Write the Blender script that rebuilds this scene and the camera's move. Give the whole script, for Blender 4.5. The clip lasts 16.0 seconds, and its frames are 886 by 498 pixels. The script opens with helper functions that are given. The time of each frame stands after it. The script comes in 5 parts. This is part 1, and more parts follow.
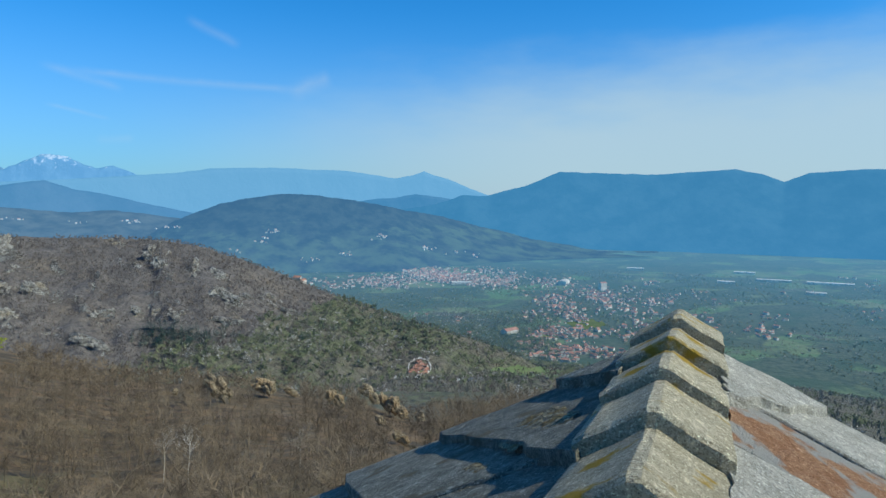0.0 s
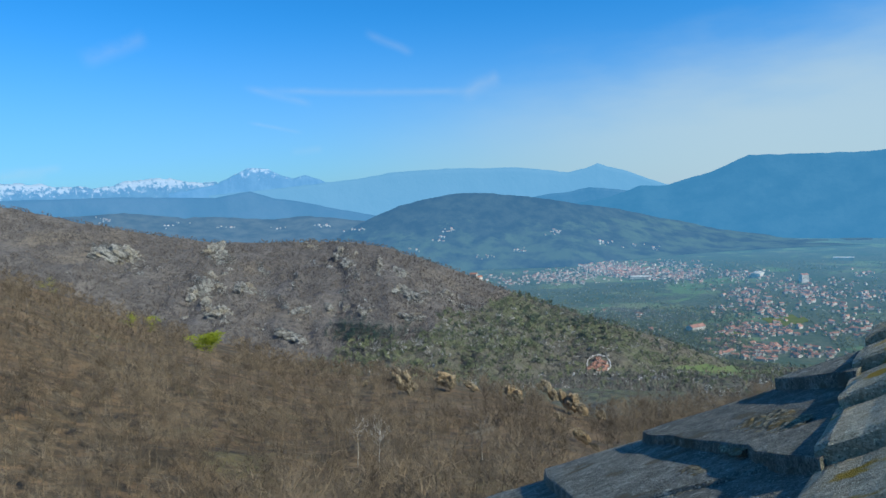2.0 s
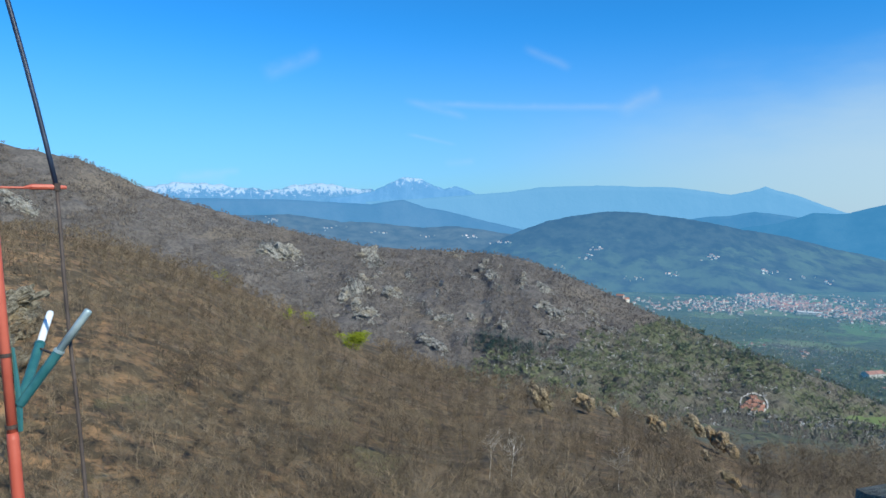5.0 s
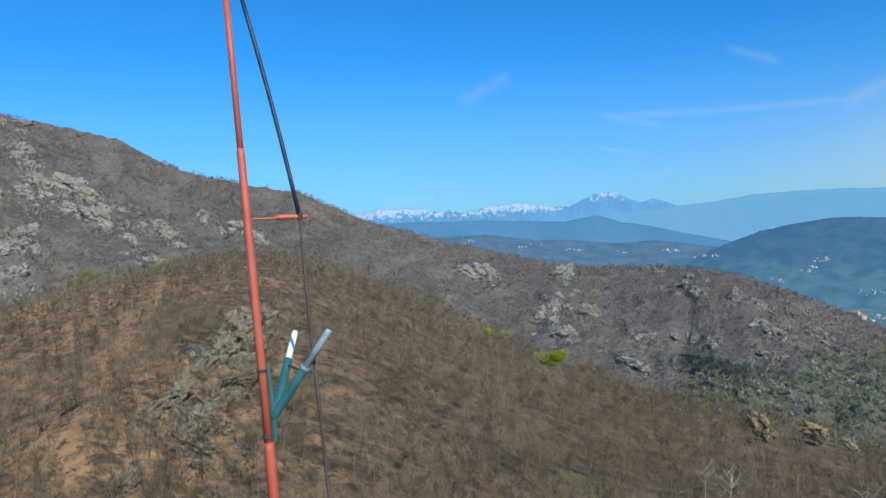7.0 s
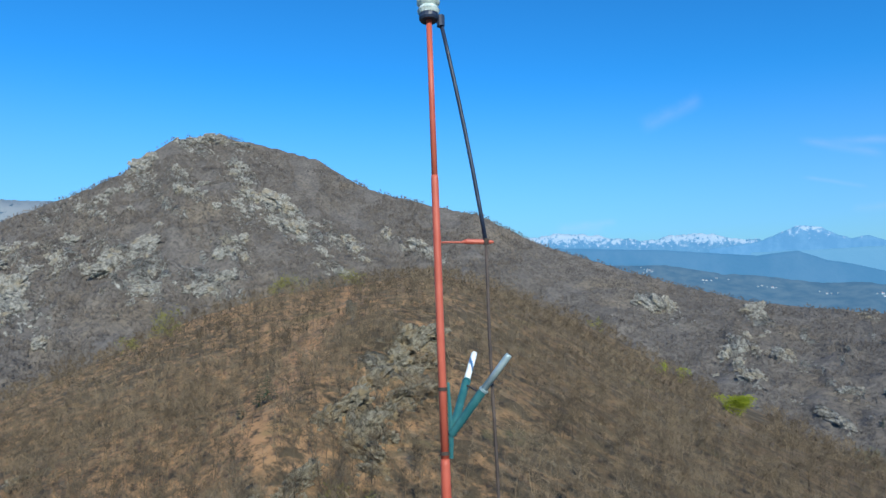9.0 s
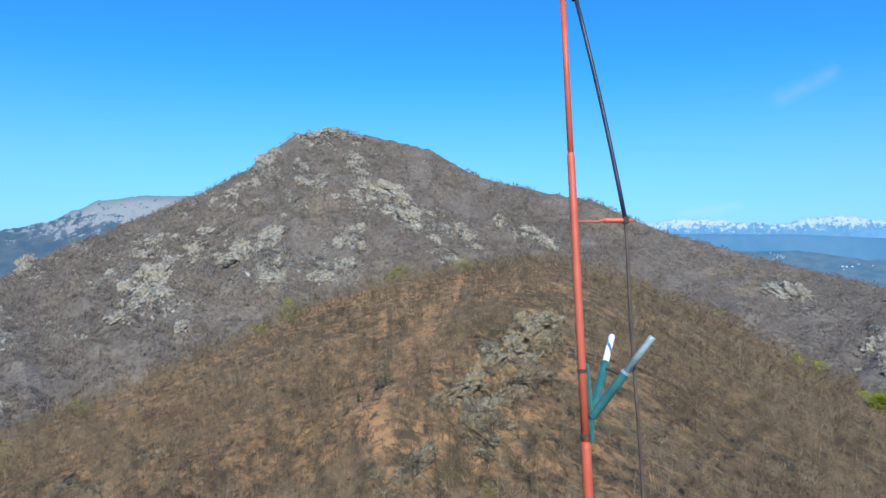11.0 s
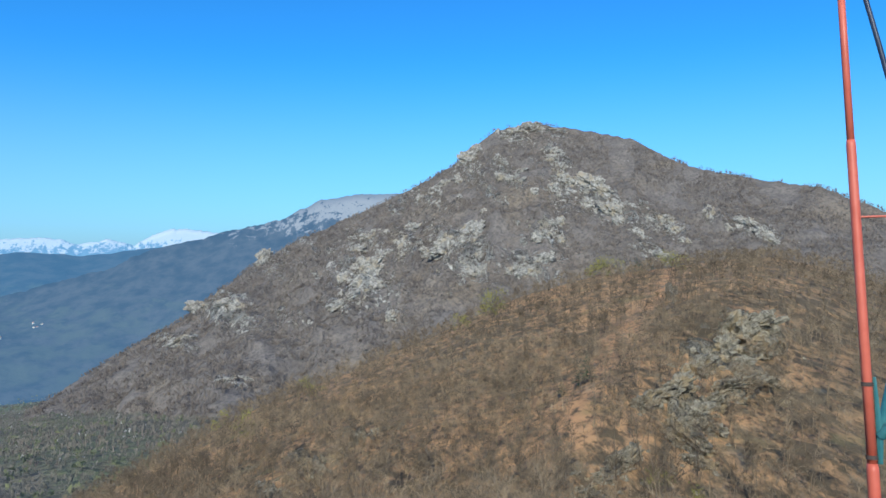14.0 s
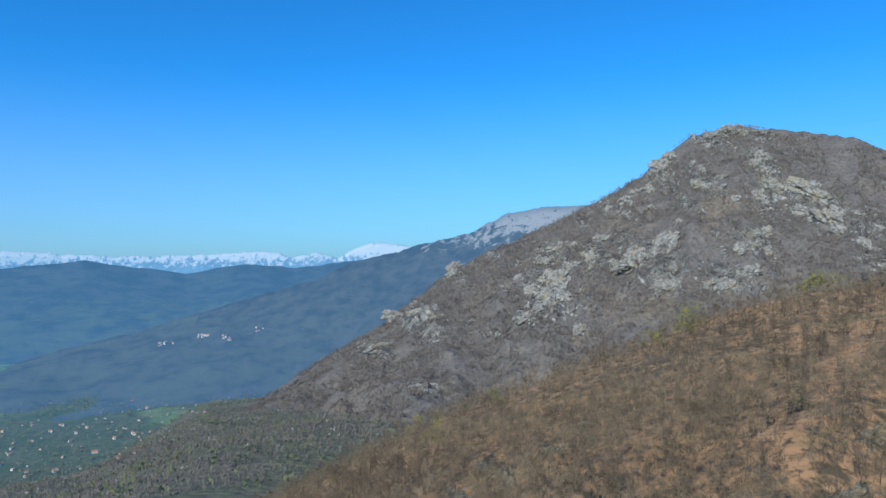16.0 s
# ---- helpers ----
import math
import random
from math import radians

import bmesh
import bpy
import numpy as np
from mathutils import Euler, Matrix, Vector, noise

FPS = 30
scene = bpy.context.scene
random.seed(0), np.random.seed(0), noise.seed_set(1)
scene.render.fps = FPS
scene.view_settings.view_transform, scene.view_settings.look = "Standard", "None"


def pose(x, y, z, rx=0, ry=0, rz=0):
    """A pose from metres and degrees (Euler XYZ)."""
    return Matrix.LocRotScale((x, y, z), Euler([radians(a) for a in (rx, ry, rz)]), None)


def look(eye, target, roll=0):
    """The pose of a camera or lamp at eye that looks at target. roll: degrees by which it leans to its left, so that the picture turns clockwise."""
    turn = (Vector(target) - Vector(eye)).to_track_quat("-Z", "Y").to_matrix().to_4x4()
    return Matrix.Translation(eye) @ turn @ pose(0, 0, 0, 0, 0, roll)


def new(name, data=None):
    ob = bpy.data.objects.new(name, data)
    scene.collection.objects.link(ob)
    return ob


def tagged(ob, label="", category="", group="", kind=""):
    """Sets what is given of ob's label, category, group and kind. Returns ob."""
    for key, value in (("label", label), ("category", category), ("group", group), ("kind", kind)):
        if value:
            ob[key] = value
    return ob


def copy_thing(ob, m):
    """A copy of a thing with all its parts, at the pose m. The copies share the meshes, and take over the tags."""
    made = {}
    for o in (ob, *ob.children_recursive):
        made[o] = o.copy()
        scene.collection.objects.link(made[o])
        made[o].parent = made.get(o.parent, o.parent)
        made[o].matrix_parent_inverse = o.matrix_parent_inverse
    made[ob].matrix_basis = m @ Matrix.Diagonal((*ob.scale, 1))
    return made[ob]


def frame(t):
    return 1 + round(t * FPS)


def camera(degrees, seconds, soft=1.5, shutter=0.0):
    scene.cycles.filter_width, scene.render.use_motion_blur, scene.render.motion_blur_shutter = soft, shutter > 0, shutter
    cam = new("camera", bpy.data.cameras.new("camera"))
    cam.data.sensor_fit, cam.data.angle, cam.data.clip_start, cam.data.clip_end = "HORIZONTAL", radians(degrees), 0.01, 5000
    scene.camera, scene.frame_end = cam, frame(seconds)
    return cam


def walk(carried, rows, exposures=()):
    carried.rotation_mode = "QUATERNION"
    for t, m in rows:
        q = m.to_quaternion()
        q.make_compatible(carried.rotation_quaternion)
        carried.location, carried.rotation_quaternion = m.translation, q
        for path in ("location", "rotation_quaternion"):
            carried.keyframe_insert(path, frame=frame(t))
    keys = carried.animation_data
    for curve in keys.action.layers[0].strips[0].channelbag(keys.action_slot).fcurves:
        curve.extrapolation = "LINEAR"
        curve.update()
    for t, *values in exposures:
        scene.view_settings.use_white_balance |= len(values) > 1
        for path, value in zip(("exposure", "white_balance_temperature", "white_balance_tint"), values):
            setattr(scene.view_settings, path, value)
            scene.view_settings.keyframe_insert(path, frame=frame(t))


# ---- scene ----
# Camera: held by hand beside the chapel ridge, turning to the left.
cam = camera(67.26, 16.0)
walk(cam, [
    (0.0, pose(-0.000, 0.000, -0.000, 85.00, -0.00, -0.00)),
    (0.5, pose(-0.029, -0.005, 0.003, 84.90, 2.23, 2.92)),
    (1.0, pose(-0.066, -0.004, 0.009, 85.49, 2.16, 5.43)),
    (1.5, pose(-0.084, -0.019, 0.005, 85.29, 3.37, 11.15)),
    (2.0, pose(-0.096, -0.013, 0.000, 85.03, 2.92, 14.70)),
    (2.5, pose(-0.131, 0.000, -0.024, 83.01, 0.27, 18.09)),
    (3.0, pose(-0.167, 0.013, -0.048, 83.19, 0.13, 21.99)),
    (3.2, pose(-0.169, 0.020, -0.051, 83.86, 0.55, 23.70)),
    (5.3, pose(-0.322, 0.050, -0.033, 87.01, 0.35, 28.80)),
    (5.5, pose(-0.340, 0.055, -0.043, 87.37, 0.85, 30.53)),
    (6.0, pose(-0.406, 0.046, -0.036, 87.44, 0.76, 35.04)),
    (6.5, pose(-0.439, 0.046, -0.042, 88.84, 1.74, 39.63)),
    (7.0, pose(-0.450, 0.046, -0.039, 88.50, 2.58, 43.94)),
    (7.5, pose(-0.466, 0.059, -0.047, 87.46, 2.06, 47.81)),
    (8.0, pose(-0.449, 0.031, -0.033, 88.88, 1.19, 52.23)),
    (8.5, pose(-0.446, 0.020, -0.019, 90.22, 0.02, 55.61)),
    (9.0, pose(-0.456, -0.012, -0.019, 90.80, -0.41, 58.81)),
    (9.5, pose(-0.464, -0.071, -0.029, 90.98, -0.24, 63.64)),
    (9.7, pose(-0.471, -0.080, -0.030, 91.04, -0.39, 64.81)),
    (12.0, pose(-0.554, -0.160, -0.071, 88.13, -0.08, 71.63)),
    (12.5, pose(-0.563, -0.212, -0.063, 88.35, -0.94, 74.89)),
    (13.0, pose(-0.581, -0.263, -0.038, 90.48, -0.58, 79.08)),
    (13.5, pose(-0.562, -0.302, -0.038, 90.58, -0.16, 83.27)),
    (14.0, pose(-0.553, -0.346, -0.029, 89.26, 0.41, 85.44)),
    (14.5, pose(-0.538, -0.418, -0.012, 90.67, 0.26, 88.28)),
    (15.0, pose(-0.525, -0.455, 0.002, 90.61, -0.62, 92.12)),
    (15.5, pose(-0.518, -0.485, 0.020, 89.92, -0.48, 95.64)),
    (16.0, pose(-0.516, -0.510, 0.044, 90.48, 0.58, 101.40)),
], [(0.0, -0.17, 6500, 0), (1.5, -0.15, 6500, 1), (2.4, -0.10, 6480, 3), (3.0, 0.15, 6550, 8), (5.5, -0.07, 6440, 2), (7.0, -0.13, 6450, 4), (9.7, -0.02, 6400, 2), (12.0, 0.24, 6650, 9), (13.5, 0.13, 6470, 5), (14.5, 0.10, 6380, 5), (16.0, -0.07, 6170, 4)])

# ---------------------------------------------------------------- light
SUN_AZ, SUN_EL = -107.0, 38.5          # bearing to the left of +y, height above the horizon


def heading(az, el=0.0):
    a, e = radians(az), radians(el)
    return Vector((-math.sin(a) * math.cos(e), math.cos(a) * math.cos(e), math.sin(e)))


sun_data = bpy.data.lights.new("sun", "SUN")
sun_data.energy, sun_data.angle, sun_data.color = 5.0, radians(0.5), (1.0, 0.95, 0.85)
sun = new("sun", sun_data)
sun.matrix_world = look(heading(SUN_AZ, SUN_EL) * 60, (0, 0, 0))

world = bpy.data.worlds.new("sky")
scene.world = world
world.use_nodes = True
wt = world.node_tree
wt.nodes.clear()


def wnode(kind, **props):
    n = wt.nodes.new(kind)
    for k, v in props.items():
        n.inputs[k].default_value = v
    return n


def wmath(op, a, b=None, c=None, clamp=False):
    n = wt.nodes.new("ShaderNodeMath")
    n.operation, n.use_clamp = op, clamp
    for i, v in enumerate((a, b, c)):
        if v is None:
            continue
        if isinstance(v, (int, float)):
            n.inputs[i].default_value = v
        else:
            wt.links.new(v, n.inputs[i])
    return n.outputs[0]


def wmix(fac, a, b, kind="MIX"):
    n = wt.nodes.new("ShaderNodeMix")
    n.data_type, n.blend_type = "RGBA", kind
    for i, v in ((0, fac), (6, a), (7, b)):
        if isinstance(v, (int, float)):
            n.inputs[i].default_value = v
        elif isinstance(v, tuple):
            n.inputs[i].default_value = v
        else:
            wt.links.new(v, n.inputs[i])
    return n.outputs[2]


sky = wt.nodes.new("ShaderNodeTexSky")
sky.sky_type, sky.sun_disc = "NISHITA", False
sky.sun_elevation, sky.sun_rotation = radians(SUN_EL), radians(-SUN_AZ)
sky.altitude, sky.air_density, sky.dust_density, sky.ozone_density = 800, 1.0, 0.6, 3.0
coord = wt.nodes.new("ShaderNodeTexCoord")
sep = wt.nodes.new("ShaderNodeSeparateXYZ")
wt.links.new(coord.outputs["Generated"], sep.inputs[0])
sx, sy, sz = sep.outputs
# bearing in degrees to the left of +y, and height in degrees
bearing = wmath("MULTIPLY", wmath("ARCTAN2", wmath("MULTIPLY", sx, -1.0), sy), 57.29578)
height = wmath("MULTIPLY", wmath("ARCSINE", sz), 57.29578)


def smooth(v, lo, hi):
    n = wt.nodes.new("ShaderNodeMapRange")
    n.interpolation_type = "SMOOTHSTEP"
    wt.links.new(v, n.inputs[0])
    n.inputs[1].default_value, n.inputs[2].default_value = lo, hi
    return n.outputs[0]


# thin spring haze: a deep blue sky paling towards the horizon and the sun's side
deep = wmix(1.0, sky.outputs[0], (0.25, 1.09, 1.84, 1), "MULTIPLY")
low = wmath("SUBTRACT", 1.0, smooth(height, -2.0, 16.0))
side = wmath("SUBTRACT", 1.0, smooth(bearing, -40.0, 55.0))
noise1 = wnode("ShaderNodeTexNoise", Scale=5.0, Detail=5.0, Roughness=0.55)
stretch = wt.nodes.new("ShaderNodeMapping")
stretch.inputs["Scale"].default_value = (1.0, 1.0, 3.2)
wt.links.new(coord.outputs["Generated"], stretch.inputs[0])
wt.links.new(stretch.outputs[0], noise1.inputs["Vector"])
veil_top = wmath("ADD", wmath("MULTIPLY_ADD", bearing, -0.07, 4.6), wmath("MULTIPLY", noise1.outputs[0], 6.0))
veil = wmath("MULTIPLY", wmath("SUBTRACT", 1.0, smooth(wmath("SUBTRACT", height, veil_top), -4.5, 4.5)), 1.0)
veil_side = wmath("SUBTRACT", 1.0, smooth(bearing, -12.0, 30.0))
hazed = wmix(wmath("MULTIPLY", low, 0.56), deep, (3.9, 4.4, 6.2, 1))
hazed = wmix(wmath("MULTIPLY", wmath("MULTIPLY", veil, veil_side), 0.80), hazed, (5.3, 6.7, 8.0, 1))


def streak(az0, el0, az1, el1, wide, strength):
    """A thin contrail from one bearing and height to another, frayed by noise."""
    global hazed
    dx, dy = az1 - az0, el1 - el0
    length = math.hypot(dx, dy)
    ux, uy = dx / length, dy / length
    px = wmath("SUBTRACT", bearing, az0)
    py = wmath("SUBTRACT", height, el0)
    along = wmath("ADD", wmath("MULTIPLY", px, ux), wmath("MULTIPLY", py, uy))
    across = wmath("ADD", wmath("MULTIPLY", px, -uy), wmath("MULTIPLY", py, ux))
    fray = wnode("ShaderNodeTexNoise", Scale=22.0, Detail=4.0)
    wt.links.new(coord.outputs["Generated"], fray.inputs["Vector"])
    off = wmath("ABSOLUTE", wmath("ADD", across, wmath("MULTIPLY_ADD", fray.outputs[0], 1.2 * wide, -0.6 * wide)))
    m = wmath("SUBTRACT", 1.0, smooth(off, -0.3 * wide, 1.25 * wide))
    ends = wmath("MULTIPLY", smooth(along, 0.0, 0.25 * length), wmath("SUBTRACT", 1.0, smooth(along, 0.8 * length, length)))
    m = wmath("MULTIPLY", wmath("MULTIPLY", m, ends), wmath("MULTIPLY", wmath("ADD", fray.outputs[0], 0.0), strength * 0.58))
    hazed = wmix(m, hazed, (6.6, 7.2, 8.0, 1))


for s in ((42.6, 10.7, 37.4, 13.0, 0.8, 0.55), (30.5, 8.9, 10.5, 8.2, 0.40, 0.55), (31.0, 9.2, 25.0, 7.6, 0.4, 0.4), (13.0, 7.9, 9.2, 9.3, 0.9, 0.5), (20.8, 13.4, 16.4, 11.4, 0.5, 0.45), (30.8, 6.4, 26.0, 5.4, 0.22, 0.4),
          (49.5, 2.5, 45.0, 2.7, 0.55, 0.45), (47.5, 2.9, 44.0, 3.1, 0.4, 0.4), (27.5, 3.9, 24.5, 4.0, 0.4, 0.3)):
    streak(*s)
background = wt.nodes.new("ShaderNodeBackground")
background.inputs["Strength"].default_value = 0.105
wt.links.new(hazed, background.inputs[0])
wout = wt.nodes.new("ShaderNodeOutputWorld")
wt.links.new(background.outputs[0], wout.inputs[0])


# ---------------------------------------------------------------- materials
class Mat:
    """A small builder for node materials on world-size coordinates."""

    def __init__(self, name, space="world"):
        self.mat = bpy.data.materials.new(name)
        self.mat.use_nodes = True
        self.t = self.mat.node_tree
        self.bsdf = self.t.nodes["Principled BSDF"]
        if space == "world":
            self.co = self.t.nodes.new("ShaderNodeNewGeometry").outputs["Position"]
        else:
            self.co = self.t.nodes.new("ShaderNodeTexCoord").outputs["Object"]

    def put(self, sock, v):
        if isinstance(v, bpy.types.NodeSocket):
            self.t.links.new(v, sock)
        elif isinstance(v, tuple) and len(v) == 3 and sock.type == "RGBA":
            sock.default_value = (*v, 1)
        else:
            sock.default_value = v

    def noise(self, size, detail=4.0, rough=0.55, squash=None, warp=0.0):
        n = self.t.nodes.new("ShaderNodeTexNoise")
        m = self.t.nodes.new("ShaderNodeMapping")
        s = 1.0 / size
        m.inputs["Scale"].default_value = (s, s, s) if squash is None else tuple(s * q for q in squash)
        self.put(m.inputs[0], self.co)
        self.put(n.inputs["Vector"], m.outputs[0])
        n.inputs["Scale"].default_value, n.inputs["Detail"].default_value = 1.0, detail
        n.inputs["Roughness"].default_value, n.inputs["Distortion"].default_value = rough, warp
        return n.outputs[0]

    def cells(self, size, feature="F1", squash=None, out=0):
        n = self.t.nodes.new("ShaderNodeTexVoronoi")
        n.feature = feature
        m = self.t.nodes.new("ShaderNodeMapping")
        s = 1.0 / size
        m.inputs["Scale"].default_value = (s, s, s) if squash is None else tuple(s * q for q in squash)
        self.put(m.inputs[0], self.co)
        self.put(n.inputs["Vector"], m.outputs[0])
        n.inputs["Scale"].default_value = 1.0
        return n.outputs[out]

    def ramp(self, v, lo, hi):
        n = self.t.nodes.new("ShaderNodeMapRange")
        n.interpolation_type = "SMOOTHSTEP"
        self.put(n.inputs[0], v)
        n.inputs[1].default_value, n.inputs[2].default_value = lo, hi
        return n.outputs[0]

    def mix(self, fac, a, b, kind="MIX"):
        n = self.t.nodes.new("ShaderNodeMix")
        n.data_type, n.blend_type = "RGBA", kind
        self.put(n.inputs[0], fac), self.put(n.inputs[6], a), self.put(n.inputs[7], b)
        return n.outputs[2]

    def math(self, op, a, b=0.0):
        n = self.t.nodes.new("ShaderNodeMath")
        n.operation = op
        self.put(n.inputs[0], a), self.put(n.inputs[1], b)
        return n.outputs[0]

    def island(self):
        return self.t.nodes.new("ShaderNodeNewGeometry").outputs["Random Per Island"]

    def each(self):
        return self.t.nodes.new("ShaderNodeObjectInfo").outputs["Random"]

    def height(self):
        n = self.t.nodes.new("ShaderNodeSeparateXYZ")
        self.put(n.inputs[0], self.co)
        return n.outputs[2]

    def upward(self):
        n = self.t.nodes.new("ShaderNodeSeparateXYZ")
        self.put(n.inputs[0], self.t.nodes.new("ShaderNodeNewGeometry").outputs["Normal"])
        return n.outputs[2]

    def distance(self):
        """Share of painted haze by distance from the origin: 0 near, 1 at the horizon."""
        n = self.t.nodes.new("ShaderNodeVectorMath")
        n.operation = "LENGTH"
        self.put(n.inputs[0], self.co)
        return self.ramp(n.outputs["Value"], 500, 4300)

    # Haze over the valley, put into the emission of its ground, trees and houses.
    def valley_haze_glow(self):
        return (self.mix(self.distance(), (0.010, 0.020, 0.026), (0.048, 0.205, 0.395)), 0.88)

    def done(self, colour, rough=0.9, bump=None, deep=0.1, metal=0.0, glow=None, gloss=0.3):
        self.put(self.bsdf.inputs["Base Color"], colour)
        self.put(self.bsdf.inputs["Roughness"], rough)
        self.bsdf.inputs["Metallic"].default_value = metal
        self.bsdf.inputs["Specular IOR Level"].default_value = gloss
        if bump is not None:
            n = self.t.nodes.new("ShaderNodeBump")
            n.inputs["Strength"].default_value, n.inputs["Distance"].default_value = 1.0, deep
            self.put(n.inputs["Height"], bump)
            self.put(self.bsdf.inputs["Normal"], n.outputs[0])
        if glow is not None:
            self.put(self.bsdf.inputs["Emission Color"], glow[0])
            self.bsdf.inputs["Emission Strength"].default_value = glow[1]
        return self.mat


def make_woodland_floor():
    m = Mat("woodland_floor")
    along = (0.45, 0.75, 0.75)
    big, mid, fine = m.noise(48, 5), m.noise(7, 5, 0.6, along), m.noise(1.1, 5, 0.65, along)
    c = m.mix(m.ramp(mid, 0.35, 0.65), (0.072, 0.054, 0.032), (0.128, 0.096, 0.056))
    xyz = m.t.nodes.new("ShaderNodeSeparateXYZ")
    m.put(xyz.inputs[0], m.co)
    # Orange litter grows past this bearing, lifted to stand for the flank's sunlight.
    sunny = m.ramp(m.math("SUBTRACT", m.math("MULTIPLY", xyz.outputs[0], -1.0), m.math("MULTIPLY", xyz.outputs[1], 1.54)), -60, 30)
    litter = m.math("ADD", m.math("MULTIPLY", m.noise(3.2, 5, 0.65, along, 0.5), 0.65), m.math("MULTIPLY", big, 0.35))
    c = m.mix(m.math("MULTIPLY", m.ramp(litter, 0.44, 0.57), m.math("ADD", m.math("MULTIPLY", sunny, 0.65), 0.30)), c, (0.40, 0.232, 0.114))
    scar = m.t.nodes.new("ShaderNodeAttribute")
    scar.attribute_name = "rocky"
    c = m.mix(m.math("MULTIPLY", scar.outputs["Fac"], m.ramp(fine, 0.30, 0.52)), c, (0.42, 0.225, 0.108))
    c = m.mix(m.math("MULTIPLY", m.ramp(m.noise(26, 4), 0.60, 0.72), 0.6), c, (0.150, 0.140, 0.058))
    c = m.mix(m.math("MULTIPLY", m.ramp(m.noise(3.5, 4, 0.7, along), 0.55, 0.68), 0.35), c, (0.26, 0.22, 0.15))
    c = m.mix(m.ramp(fine, 0.30, 0.52), (0.060, 0.043, 0.027), c)
    return m.done(c, 0.95, m.math("ADD", mid, m.math("MULTIPLY", fine, 0.3)), 0.6)


def make_mountain():
    m = Mat("mountain_slope")
    big, mid, fine = m.noise(150, 6, 0.6, None, 0.6), m.noise(26, 6, 0.62), m.noise(5, 6, 0.65)
    scrub = m.mix(m.ramp(mid, 0.3, 0.7), (0.122, 0.108, 0.098), (0.185, 0.162, 0.143))
    scrub = m.mix(m.ramp(big, 0.50, 0.70), scrub, (0.205, 0.168, 0.128))
    scrub = m.mix(m.ramp(fine, 0.3, 0.6), (0.085, 0.076, 0.070), scrub)
    rock = m.mix(m.ramp(fine, 0.35, 0.62), (0.20, 0.188, 0.165), (0.40, 0.38, 0.335))
    rock = m.mix(m.ramp(m.noise(7, 7, 0.7, (1, 1, 0.6)), 0.52, 0.60), rock, (0.105, 0.096, 0.086))
    rocky = m.t.nodes.new("ShaderNodeAttribute")
    rocky.attribute_name = "rocky"
    where = m.math("ADD", m.noise(9, 8, 0.72, (1, 1, 0.7), 0.7), m.math("MULTIPLY", rocky.outputs["Fac"], 0.20))
    c = m.mix(m.ramp(where, 0.645, 0.70), scrub, rock)
    return m.done(c, 0.95, m.math("ADD", mid, m.math("ADD", m.math("MULTIPLY", fine, 0.4), m.math("MULTIPLY", m.ramp(where, 0.655, 0.72), 0.3))), 5.0)


def make_face(name, size, dark, light, warm, scrub):
    """Bare rock with ledges, cracks and scrub in its clefts."""
    m = Mat(name)
    a, b = m.noise(size, 8, 0.70), m.noise(size * 0.25, 7, 0.7)
    c = m.mix(m.ramp(a, 0.35, 0.62), dark, light)
    c = m.mix(m.ramp(m.noise(size * 2.5, 3), 0.5, 0.66), c, warm)
    c = m.mix(m.ramp(b, 0.52, 0.60), c, tuple(0.38 * v for v in dark))
    c = m.mix(m.ramp(m.noise(size * 0.8, 9, 0.75, None, 0.3), 0.54, 0.60), c, scrub)
    return m.done(c, 0.95, m.math("ADD", a, m.math("MULTIPLY", b, 0.6)), size * 0.5, gloss=0.15)


def make_lower_slope():
    m = Mat("lower_wooded_slope")
    crowns, fine = m.cells(7), m.noise(7, 6, 0.65)
    c = m.mix(m.noise(45, 5), (0.118, 0.106, 0.084), (0.158, 0.140, 0.112))
    c = m.mix(m.ramp(m.noise(90, 5), 0.45, 0.58), c, (0.118, 0.132, 0.070))
    c = m.mix(m.ramp(crowns, 0.35, 0.9), c, (0.105, 0.100, 0.072))
    c = m.mix(m.ramp(fine, 0.3, 0.6), (0.095, 0.088, 0.066), c)
    return m.done(c, 0.95, m.math("SUBTRACT", fine, crowns), 2.5)


def make_valley():
    m = Mat("valley_fields")
    crowns = m.cells(11)
    wood = m.mix(m.noise(60, 4), (0.060, 0.085, 0.040), (0.100, 0.100, 0.066))
    wood = m.mix(m.ramp(crowns, 0.3, 0.9), wood, (0.040, 0.055, 0.034))
    wood = m.mix(m.ramp(m.noise(110, 5), 0.50, 0.62), wood, (0.045, 0.068, 0.036))
    field = m.mix(m.cells(110, "F1", None, 1), (0.080, 0.155, 0.045), (0.160, 0.172, 0.082))
    field = m.mix(m.ramp(m.noise(160, 3), 0.54, 0.66), field, (0.100, 0.092, 0.070))
    c = m.mix(m.ramp(m.noise(240, 6, 0.6, None, 0.5), 0.40, 0.48), field, wood)
    # Distance haze also goes into the base colour, dulling the far fields.
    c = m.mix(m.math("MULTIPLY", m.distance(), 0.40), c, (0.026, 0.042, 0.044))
    return m.done(c, 0.95, m.noise(14, 4), 2.5, glow=m.valley_haze_glow())


